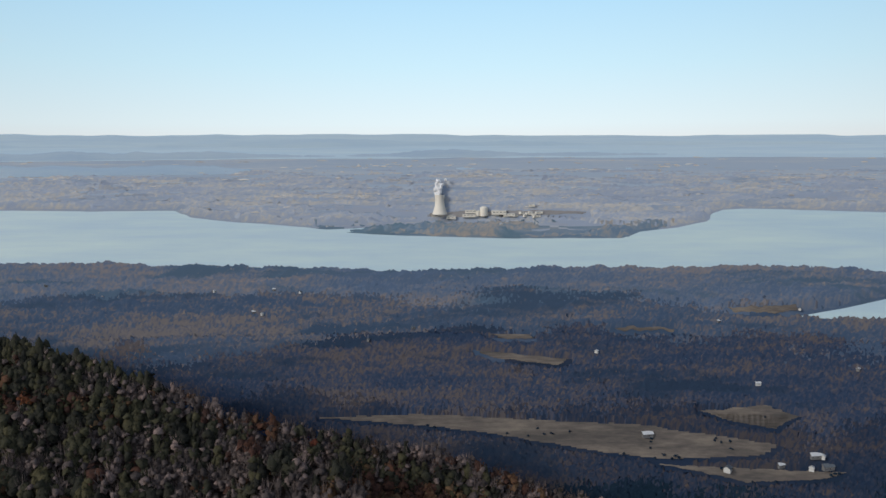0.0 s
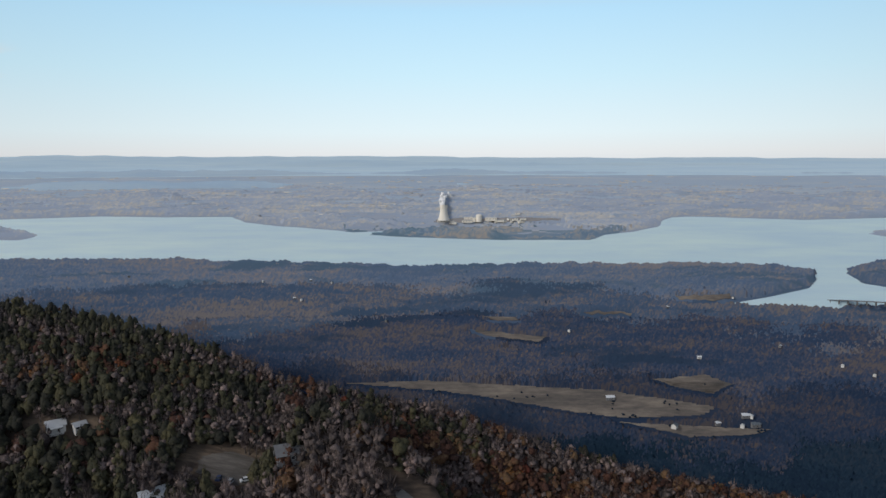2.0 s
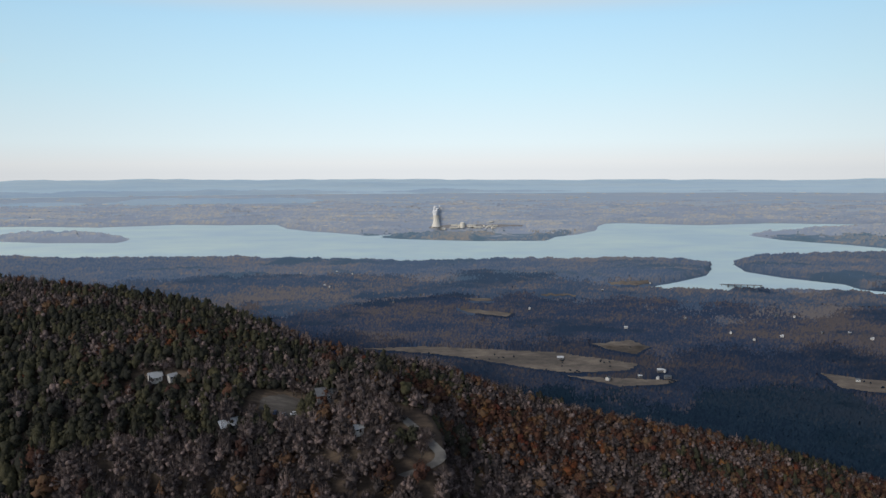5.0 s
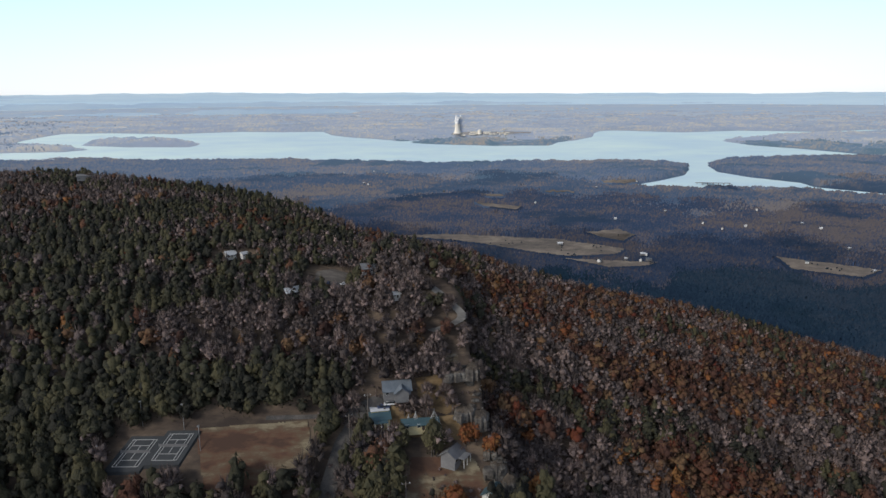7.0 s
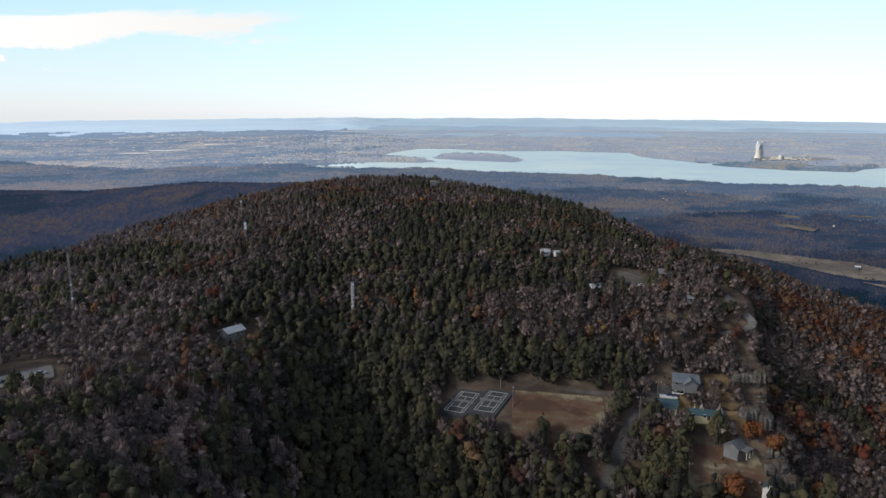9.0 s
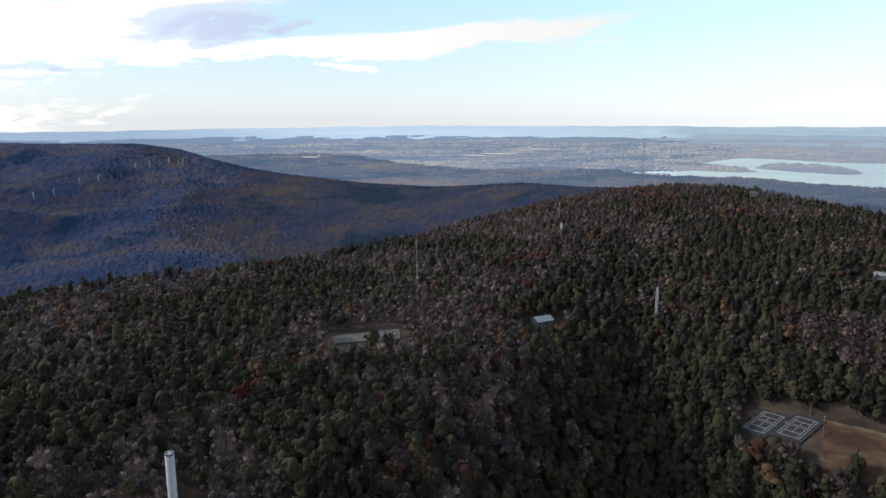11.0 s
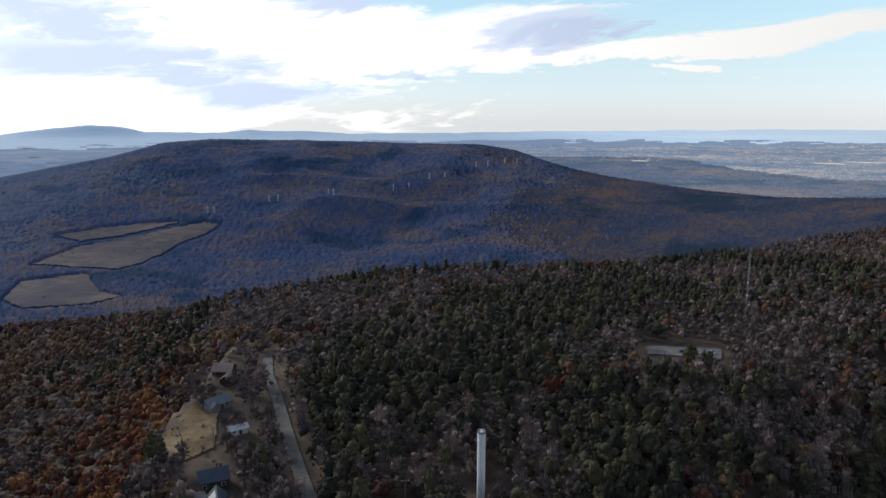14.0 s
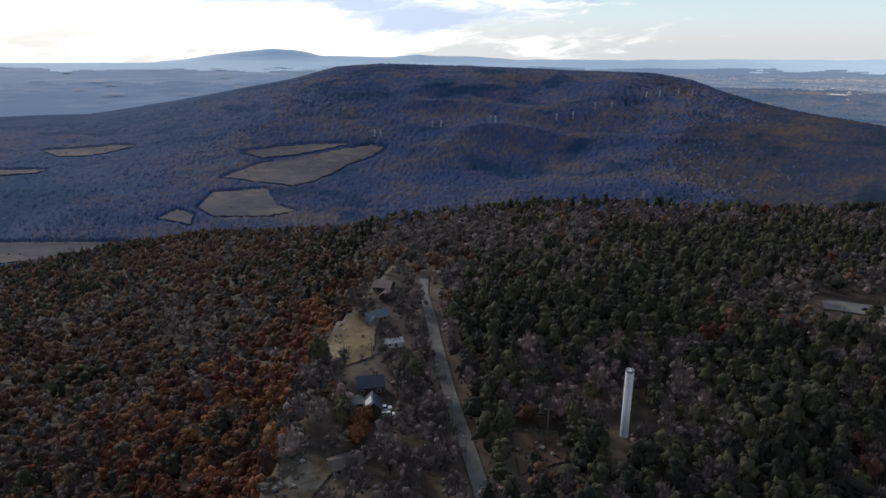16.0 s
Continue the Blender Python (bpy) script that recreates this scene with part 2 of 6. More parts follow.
# Haze and shade on the western plain, both put into the colour.
M_WEST = woods("shaded_hazed_west_plain", [(0.38, (0.198, 0.285, 0.420)), (0.48, (0.273, 0.352, 0.479)), (0.56, (0.363, 0.411, 0.504)), (0.66, (0.528, 0.504, 0.504))], (0.191, 0.285, 0.411), (0.495, 0.504, 0.504), 0.6, 3.5, 0.53)
M_PINE = surface("pine_needles", [(0.22, (0.016, 0.016, 0.013)), (0.42, (0.031, 0.031, 0.021)), (0.58, (0.049, 0.048, 0.027)), (0.78, (0.082, 0.072, 0.035))], 0.02, 2.2, island=0.12, each=0.5, lean=0.3, speck=0.9)
M_BARE = surface("bare_twigs", [(0.22, (0.045, 0.037, 0.035)), (0.42, (0.086, 0.068, 0.063)), (0.58, (0.137, 0.106, 0.097)), (0.80, (0.326, 0.237, 0.208))], 0.02, 2.2, island=0.10, each=0.42, lean=0.35, speck=0.9)
M_RUST = surface("rust_leaves", [(0.18, (0.028, 0.017, 0.014)), (0.36, (0.059, 0.028, 0.021)), (0.50, (0.099, 0.043, 0.027)), (0.64, (0.115, 0.061, 0.033)), (0.82, (0.166, 0.102, 0.052))], 0.02, 2.2, island=0.12, each=0.55, lean=0.35, speck=0.9)
M_MAPLE = surface("orange_leaves", [(0.18, (0.067, 0.017, 0.012)), (0.40, (0.123, 0.035, 0.017)), (0.58, (0.171, 0.060, 0.022)), (0.80, (0.218, 0.106, 0.036))], 0.02, 2.2, island=0.15, each=0.55, lean=0.35, speck=0.9)
M_BARK = surface("bark", [(0.3, (0.06, 0.052, 0.046)), (0.7, (0.14, 0.12, 0.11))], 0.5, 4.0)
# Valley woods carry shade and haze in their colours, more haze with distance.
M_VPINE = woods("hazed_valley_pines", [(0.40, (0.017, 0.034, 0.061)), (0.5, (0.022, 0.045, 0.074)), (0.60, (0.037, 0.055, 0.081))], (0.015, 0.034, 0.057), (0.056, 0.071, 0.081), 2.0, 9.0, 0.55)
M_VTREE = woods("hazed_valley_hardwoods", [(0.40, (0.031, 0.053, 0.100)), (0.47, (0.047, 0.065, 0.107)), (0.52, (0.070, 0.074, 0.104)), (0.58, (0.107, 0.095, 0.099))], (0.028, 0.048, 0.085), (0.137, 0.107, 0.095), 1.4, 8.0, 0.54)
M_VMID = woods("hazed_middle_hardwoods", [(0.40, (0.047, 0.078, 0.144)), (0.47, (0.071, 0.096, 0.155)), (0.52, (0.105, 0.110, 0.149)), (0.58, (0.161, 0.141, 0.143))], (0.042, 0.071, 0.123), (0.207, 0.159, 0.137), 1.4, 8.0, 0.54)
M_STREE = woods("hazed_shore_hardwoods", [(0.40, (0.144, 0.210, 0.320)), (0.48, (0.184, 0.239, 0.334)), (0.54, (0.239, 0.262, 0.320)), (0.62, (0.321, 0.297, 0.306))], (0.123, 0.192, 0.278), (0.368, 0.327, 0.314), 1.3, 8.0, 0.53)
# Tint between the near shore's haze and the far shore's, in the colour.
M_POINT = woods("hazed_lakeside_woods", [(0.40, (0.237, 0.346, 0.470)), (0.48, (0.304, 0.394, 0.491)), (0.54, (0.394, 0.432, 0.470)), (0.62, (0.529, 0.491, 0.449))], (0.204, 0.316, 0.408), (0.607, 0.539, 0.461), 1.3, 8.0, 0.53)
# Blue haze over the opposite mountain is painted into these woods' colours.
M_MTREE = woods("hazed_mountain_hardwoods", [(0.38, (0.039, 0.068, 0.151)), (0.46, (0.056, 0.080, 0.158)), (0.52, (0.082, 0.092, 0.151)), (0.57, (0.111, 0.105, 0.135)), (0.64, (0.142, 0.119, 0.124))], (0.029, 0.058, 0.114), (0.136, 0.114, 0.124), 1.6, 6.0, 0.53, 0.8, 0.50)
M_SPUR = woods("hazed_spur_hardwoods", [(0.38, (0.025, 0.039, 0.078)), (0.46, (0.035, 0.046, 0.082)), (0.52, (0.052, 0.053, 0.078)), (0.57, (0.069, 0.061, 0.070)), (0.64, (0.089, 0.069, 0.065))], (0.018, 0.034, 0.059), (0.085, 0.066, 0.065), 1.6, 6.0, 0.53, 0.8, 0.55)
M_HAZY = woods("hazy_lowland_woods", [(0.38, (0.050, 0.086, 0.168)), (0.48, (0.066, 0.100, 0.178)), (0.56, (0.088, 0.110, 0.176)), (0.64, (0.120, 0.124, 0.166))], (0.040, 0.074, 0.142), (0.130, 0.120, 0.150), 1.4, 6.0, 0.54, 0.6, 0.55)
# Farthest western plain, its blue being haze laid into the base colour.
M_BLUE = woods("hazed_blue_plain", [(0.38, (0.300, 0.405, 0.545)), (0.47, (0.345, 0.445, 0.575)), (0.54, (0.395, 0.480, 0.590)), (0.62, (0.480, 0.540, 0.610))], (0.290, 0.400, 0.545), (0.45, 0.51, 0.59), 0.6, 5.0, 0.53)
# Middle step of the valley haze, painted between M_VMID and M_STREE.
M_LTREE = woods("hazed_lowland_hardwoods", [(0.40, (0.087, 0.138, 0.226)), (0.47, (0.117, 0.161, 0.240)), (0.52, (0.174, 0.180, 0.221)), (0.58, (0.246, 0.224, 0.221))], (0.076, 0.122, 0.196), (0.312, 0.260, 0.228), 1.3, 8.0, 0.53)
# Far-shore woods lightened and blued in the base colour for haze.
M_FTREE = woods("hazed_far_woods", [(0.40, (0.485, 0.565, 0.700)), (0.5, (0.571, 0.621, 0.700)), (0.62, (0.727, 0.713, 0.681))], (0.449, 0.546, 0.681), (0.762, 0.740, 0.681), 1.6, 14.0, 0.56)
# Reflected sky is painted in as a pale blue base colour.
M_WATER = surface("sky_tinted_water", [(0.40, (0.590, 0.779, 0.890)), (0.60, (0.735, 0.912, 0.920))], 0.5, 2.5, rough=0.3, bump=0.0, spec=0.5, plan=True)

# ---- lie of the land ----
# begin land
REACH_N, REACH_W = 400.0, 4000.0     # where the horizon stands, ahead and to the side
NEAR_N, NEAR_W = 1.115, 1.08
VALLEY, EARTH = -417.0, 6.4e6


def ease(v, a, b):
    f = np.clip((np.asarray(v, float) - a) / (b - a), 0, 1)
    return f * f * (3 - 2 * f)


def table(text):
    return np.array([[float(v) for v in row.split()] for row in text.strip().split(";")]).T


# bearing, distance and dip of the skyline of the near mountain
CREST = table("""-180 900 -14; -60 1200 -17; -36 1200 -16.8; -26.6 1150 -16.4; -21 1100 -15.5; -17.6 1080 -14.7; -11 1000 -13.7; -7 950 -13.05; -3 900 -12;
0.8 880 -10.75; 4.6 860 -10; 7.1 860 -9.4; 11.3 900 -7.75; 15.4 950 -6.65; 21 1050 -5.7; 26.3 1120 -5; 30.2 1150 -4.95;
35 1100 -5.4; 38.5 1050 -6.1; 42 950 -6.9; 47 850 -8.1""")
CREST2 = table("""51.4 750 -9.3; 56 690 -10.2; 61.8 620 -11; 67 580 -11.3; 70.6 560 -11.6; 76.6 560 -11.75; 81.6 550 -12.1; 89.6 520 -13; 94.0 520 -13.4; 97.6 600 -14.05; 103.3 750 -14.3; 108.6 850 -14; 114.6 900 -14.3; 123.6 950 -15.1; 180 900 -14""")
CREST = np.concatenate([CREST, CREST2], 1)
# bearing and distance of the bluff's edge
BLUFF = table("""-180 100; -36 110; -15 140; -8 172; -5.4 214; -2.9 241; -1.2 285; -0.95 302; -0.75 341; -0.2 354; 0.3 430; 0.8 470; 3 520; 6 600; 9 900; 20 2000; 86.6 2000; 90.6 600; 93.6 380; 94.6 350; 96.6 306; 97.7 290; 99.6 267; 100.8 246; 102.2 212; 105.8 166; 113.6 120; 124.6 100; 180 100""")
# bearing, distance and dip of the flat-topped mountain across the valley
MESA = table("""-180 2600 -9.6; 20 2600 -8.9; 28 2600 -7; 34 2700 -5.4; 38 2700 -5.35; 42.4 2800 -5.1; 47 2900 -5.35; 50 3000 -5.5; 55.5 3100 -5.15; 60 3200 -4.55; 65.5 3400 -3.8; 67.6 3600 -3.3; 70.1 3800 -2.4; 73.1 4000 -1.9; 78.6 4100 -1.8; 83.6 4200 -1.6; 94.6 4200 -1.35; 98.2 4200 -1.6; 102.0 4100 -2.75; 105.6 4000 -3.5; 110.6 3900 -4.7; 116.6 3800 -5.9; 124.6 3800 -6.1; 180 3800 -6.2""")
# bearing and height of the farthest skyline
RIM = table("""-180 -0.7; -40 -0.7; -26 -0.78; -15 -0.85; 0 -0.74; 15 -0.60; 26 -0.6; 35 -0.55; 50 -0.55; 57 -0.6; 65 -0.68; 74 -0.8; 78.6 -0.88; 83.5 -0.9; 87.1 -0.67; 89.9 -0.71; 91.9 -0.53; 93.9 -0.75; 99.4 -0.73; 101.0 -0.34; 103.0 -0.21; 105.4 -0.37; 109.4 -0.96; 112.2 -1.3; 124.6 -1.2; 180 -0.8""")


def lattice(ix, iy, seed):
    h = (ix.astype(np.int64) * 374761393 + iy.astype(np.int64) * 668265263 + seed * 1442695041) & 0x7FFFFFFF
    h = ((h ^ (h >> 13)) * 1274126177) & 0x7FFFFFFF
    return ((h ^ (h >> 16)) & 0xFFFF) / 65535.0


def ripple(x, y, seed=0):
    """Smooth value noise, 0 to 1, one lump a unit."""
    x, y = np.asarray(x, float), np.asarray(y, float)
    ix, iy = np.floor(x), np.floor(y)
    fx, fy = x - ix, y - iy
    fx, fy = fx * fx * (3 - 2 * fx), fy * fy * (3 - 2 * fy)
    a, b = lattice(ix, iy, seed), lattice(ix + 1, iy, seed)
    c, d = lattice(ix, iy + 1, seed), lattice(ix + 1, iy + 1, seed)
    return (a * (1 - fx) + b * fx) * (1 - fy) + (c * (1 - fx) + d * fx) * fy


def rough_land(x, y, seed=0):
    return ripple(x, y, seed) * 0.55 + ripple(x * 2.1, y * 2.1, seed + 1) * 0.28 + ripple(x * 4.3, y * 4.3, seed + 2) * 0.17


def look_up(tab, az, row=1):
    return np.interp(az, tab[0], tab[row])


def shrink(az, d):
    """The scale at which a place at bearing az and distance d is built, so that the whole country fits round the mountain."""
    f = ease(az, 30, 74)
    d = np.maximum(d, 150.0)
    reach = np.exp(np.log(REACH_N) * (1 - f) + np.log(REACH_W) * f)
    near = NEAR_N * (1 - f) + NEAR_W * f
    c = np.cos(np.radians(np.clip(np.abs(az), 0, 33))) * (1 - f) + f
    return reach / (d * c + reach / near - 300.0)


def build_at(az, d, z):
    """World coordinates for bearing, distance and height."""
    s, a = shrink(az, d), np.radians(az)
    return np.stack([-np.sin(a) * d * s, np.cos(a) * d * s, z * s], -1)


def crest_of(az):
    d, dip = look_up(CREST, az), look_up(CREST, az, 2)
    return d, d * np.tan(np.radians(dip)) - 9.0


def height(az, d):
    """Height of the ground, the camera's last stand being 0."""
    az, d = np.broadcast_arrays(np.asarray(az, float), np.asarray(d, float))
    x, y = -np.sin(np.radians(az)) * d, np.cos(np.radians(az)) * d
    dc, zc = crest_of(az)
    db = look_up(BLUFF, az)
    top = -112 + 6 * (rough_land(x / 120, y / 120, 3) - 0.5)
    # plateau that runs up to the crest
    plain = top + (zc - top) * ease(d, np.minimum(300, 0.45 * dc), dc)
    # bluff, and the slope below it
    drop = np.maximum(-138, zc + 12)
    f = np.clip((d - db - 18) / np.maximum(dc - db - 18, 60), 0, 1)
    slope = np.where(d < db, top, top + (drop - top) * np.clip((d - db) / 18, 0, 1))
    slope = np.where(d > db + 18, drop + (zc - drop) * f ** 0.9, slope)
    slope = slope + 10 * (rough_land(x / 90, y / 90, 5) - 0.5) * ease(d, db + 20, db + 120) * (1 - ease(d, dc - 150, dc))
    share = ease(dc - db, 60, 330)
    near = plain + (slope - plain) * share
    floor = VALLEY + 24 - d * d / 2 / EARTH + 16 * (rough_land(x / 700, y / 700, 9) - 0.5) * ease(d, 1200, 2200)
    beyond = zc - 0.42 * (d - dc)
    near = np.where(d > dc, beyond, near)
    # the flat-topped mountain
    dm, zm = look_up(MESA, az), look_up(MESA, az) * np.tan(np.radians(look_up(MESA, az, 2))) - 16 + 8 * ease(az, 62, 72)
    rise = np.maximum(zm - floor, 0)
    spur = (ripple(az / 8.5 + d / 1400, d / 1300, 21) - 0.5) * 1.2 + 0.35 * (0.62 - np.abs(2 * rough_land(x / 900 + 0.3, y / 900, 26) - 1) * 2.2)
    up = ease(d, 1900, dm) ** 1.15
    far = floor + rise * up * (1 - ease(d, dm + 500 * ease(az, 62, 72), dm + 700 + 1500 * ease(az, 62, 72))) + 120 * (1 - 0.85 * ease(az, 88, 96)) * spur * rise / 300 * np.sin(np.pi * np.clip((d - 1900) / (dm - 1900), 0, 1)) * (rise > 0)
    sight = d * np.tan(np.radians(look_up(MESA, az, 2))) - 16 + 8 * ease(az, 62, 72) - 0.02 * (dm - d)
    far = np.where((d < dm) & (rise > 0), np.minimum(far, np.maximum(sight, floor)), far)
    z = np.maximum(near, far)
    # hills along the horizon
    hz = 30000 * np.tan(np.radians(look_up(RIM, az) + 0.2 * (rough_land(az / 2.2, az * 0 + 2.5, 33) - 0.5)))
    z = np.where(d > 9000, z + (hz - z) * ease(d, 12000, 30000) ** 3, z)
    return z
# end land

# lake: bearing and dip of its shores
def shore(text):
    b, dip = table(text)
    dist = 417.0 / np.tan(np.radians(dip))
    return b, dist


LAKE_NEAR = shore("-30 6.9; -25.8 6.85; -21.3 6.66; -17.2 6.68; -14.6 6.66; -14.25 6.2; -14.6 5.5; -14.65 5.27; -13 5.12; -10.1 5.05; -6.2 5.12; -1.5 5.2; 2.4 5.28; 4.9 5.15; 7.8 5.07; 11.2 4.95; 11.9 4.8; 12.6 4.9; 15 4.82; 21 4.7; 23.4 4.5; 25.9 4.4; 29 4.46; 34 4.4; 34.6 4.3")
LAKE_FAR = shore("-30 2.7; -25.5 2.88; -21.5 3.1; -17 3.1; -13.8 3.24; -9.3 3.15; -8.5 3.2; -8.1 3.4; -8 3.6; -7.1 3.79; -5.7 3.96; -5.5 4.15; -1.5 4.17; 2.2 4.06; 4.3 3.93; 5.1 3.77; 7.8 3.55; 9.1 3.39; 9.7 3.15; 12.6 3.13; 15 3.06; 19.3 3.12; 23.2 2.97; 25.8 2.93; 28.2 3.3; 29.4 3.9; 34.6 4.25")


def polygon(text):
    b, dip = table(text)
    return np.stack([b, dip], -1)


ISLANDS = [polygon("24.9 3.68; 23.3 3.38; 20.6 3.39; 18.3 3.64; 17.7 3.83; 18.3 3.98; 22 3.88"),
           polygon("-15.4 5.3; -16.7 4.92; -20.4 4.73; -24.3 4.52; -32 4.3; -32 6.7; -25.8 6.68; -21.8 6.47; -21.1 6.24; -18.1 6; -16.1 5.72"),
           polygon("-16.1 3.74; -18.6 3.45; -21.5 3.22; -25.5 3; -32 2.8; -32 4.5; -24.5 4.42; -22.9 4.3; -20.3 4.12; -18 4"),
           polygon("32 3.5; 28.5 3.55; 26 3.75; 24.2 3.97; 26 4.04; 29 3.98; 32 4.05")]
INLETS = [polygon("-10.4 6.8; -12.57 6.36; -14.04 5.98; -14.75 5.6; -15.2 5.6; -15.2 6.95; -12 7.0"), polygon("4.9 3.85; 3.42 3.80; 2.43 3.70; 1.4 3.72; 1.6 3.80; 2.43 3.84; 3.42 3.90; 4.6 4.0")]


def off_polygon(poly, b, dip):
    """Signed distance to a polygon in degrees, positive inside, dip counted threefold."""
    p = poly * (1, 3)
    q = np.stack([b, dip * 3], -1)
    best, inside = np.full(b.shape, 1e9), np.zeros(b.shape, bool)
    for (x0, y0), (x1, y1) in zip(p, np.roll(p, -1, 0)):
        e = np.array([x1 - x0, y1 - y0])
        w = q - (x0, y0)
        t = np.clip((w @ e) / (e @ e), 0, 1)
        best = np.minimum(best, np.hypot(*np.moveaxis(w - t[..., None] * e, -1, 0)))
        cross = ((y0 > q[..., 1]) != (y1 > q[..., 1])) & (q[..., 0] < (x1 - x0) * (q[..., 1] - y0) / (y1 - y0 + 1e-12) + x0)
        inside ^= cross
    return np.where(inside, best, -best)


def water_depth(az, d):
    """Positive on the lake, negative on land, in degrees as off_polygon gives them."""
    az, d = np.broadcast_arrays(np.asarray(az, float), np.asarray(d, float))
    dip = np.degrees(np.arctan(417.0 / d))
    wob = 0.035 * (rough_land(az * 1.7, dip * 6, 51) - 0.5) * 2
    near = np.degrees(np.arctan(417.0 / np.interp(az, *LAKE_NEAR))) + 0.14
    far = np.degrees(np.arctan(417.0 / np.interp(az, *LAKE_FAR)))
    w = np.minimum(near - dip, dip - far) * 3 + wob
    for poly in ISLANDS:
        w = np.minimum(w, -off_polygon(poly, az, dip) + wob)
    for poly in INLETS:
        w = np.maximum(w, off_polygon(poly, az, dip))
    return np.where((az > -31) & (az < 34.6) & (d > 3000) & (d < 11000), w, -9.0)


FIELDS = [polygon("4.8 10.2; 1.3 10.12; -1.8 10.25; -5.8 10.35; -10.5 10.95; -10 11.3; -6.7 11.5; -4.5 11.25; -2.5 10.95; 0 10.62"),
          polygon("-8 9.9; -10.1 9.66; -11.1 10; -10.4 10.4; -9 10.2"),
          polygon("-6.7 11.68; -9.5 11.75; -12.7 11.75; -12 12; -9.5 12.2"),
          polygon("-0.9 7.45; -2.2 7.3; -2.3 7.58; -1.5 7.62"), polygon("-8.8 6.34; -11 6.25; -11 6.42; -9 6.46"),
          polygon("-5 7.05; -7 7; -7 7.12; -5.4 7.14"), polygon("-0.4 8; -3.5 8.25; -3.2 8.45; -1 8.25"),
          polygon("106 8.65; 103 8.5; 100.3 8.55; 97.6 8.7; 100.6 8.95; 104.4 9.05"),
          polygon("107.7 10.1; 104.5 9.35; 100.5 9.15; 95.6 8.83; 94.5 8.98; 95.6 9.36; 97.4 9.73; 100.5 10.83; 102.2 11.1; 105 10.6"),
          polygon("109.2 11.9; 108.6 11.26; 104.3 11.23; 103.6 12.6; 102.1 13.08; 104.4 13.42; 108.7 13.16; 109.8 12.42"),
          polygon("112.8 13.04; 111.3 12.45; 110.2 12.94; 110.5 13.66"),
          polygon("120 7.34; 115.4 7.28; 114 7.6; 117.4 7.9; 119.2 7.82"),
          polygon("124 8.5; 120 8.76; 120.8 8.96; 124 8.85"), polygon("124 13.5; 115.5 14.6; 120.2 15.2; 124 15.0"),
          polygon("-20 11; -26 11.3; -25 11.8; -21 11.6")]


def field_depth(az, d):
    az, d = np.broadcast_arrays(np.asarray(az, float), np.asarray(d, float))
    dip = np.degrees(np.arctan(392.0 / d))
    w = np.full(az.shape, -9.0)
    for poly in FIELDS:
        b0, b1 = poly[:, 0].min() - 1, poly[:, 0].max() + 1
        pick = (az > b0) & (az < b1) & (d > 1300) & (d < 6500)
        if pick.any():
            w[pick] = np.maximum(w[pick], off_polygon(poly, az[pick], dip[pick]) + 0.25 * (rough_land(az[pick] * 3, dip[pick] * 9, 61) - 0.5))
    return w


def add_mesh(name, verts, faces, materials, slots=None, smooth=False, plan=None):
    """One mesh object from arrays: verts (n, 3), faces (m, 3 or 4)."""
    me = bpy.data.meshes.new(name)
    verts, faces = np.asarray(verts, np.float32), np.asarray(faces, np.int32)
    k = faces.shape[1]
    me.vertices.add(len(verts))
    me.vertices.foreach_set("co", verts.ravel())
    me.loops.add(faces.size)
    me.loops.foreach_set("vertex_index", faces.ravel())
    me.polygons.add(len(faces))
    me.polygons.foreach_set("loop_start", np.arange(0, faces.size, k, dtype=np.int32))
    me.polygons.foreach_set("loop_total", np.full(len(faces), k, np.int32))
    for m in materials:
        me.materials.append(m)
    if slots is not None:
        me.polygons.foreach_set("material_index", np.asarray(slots, np.int32))
    if smooth:
        me.polygons.foreach_set("use_smooth", np.ones(len(faces), bool))
    if plan is not None:
        mark = me.attributes.new("plan", "FLOAT_VECTOR", "POINT")
        az, d = (np.asarray(v, float).ravel() for v in plan[:2])
        flat = np.stack([-np.sin(np.radians(az)) * d / 1000.0, np.cos(np.radians(az)) * d / 1000.0, plan[2] if len(plan) > 2 else 0 * d], -1)
        mark.data.foreach_set("vector", flat.astype(np.float32).ravel())
    me.update(calc_edges=True)
    me.validate()
    return new(name, me)


def sheet(cols, rows, wrap=False):
    """Quads of a grid of cols x rows vertices, row by row."""
    i, j = np.meshgrid(np.arange(cols if wrap else cols - 1), np.arange(rows - 1))
    n = (i + 1) % cols
    return np.stack([j * cols + i, j * cols + n, (j + 1) * cols + n, (j + 1) * cols + i], -1).reshape(-1, 4)[:, ::-1]


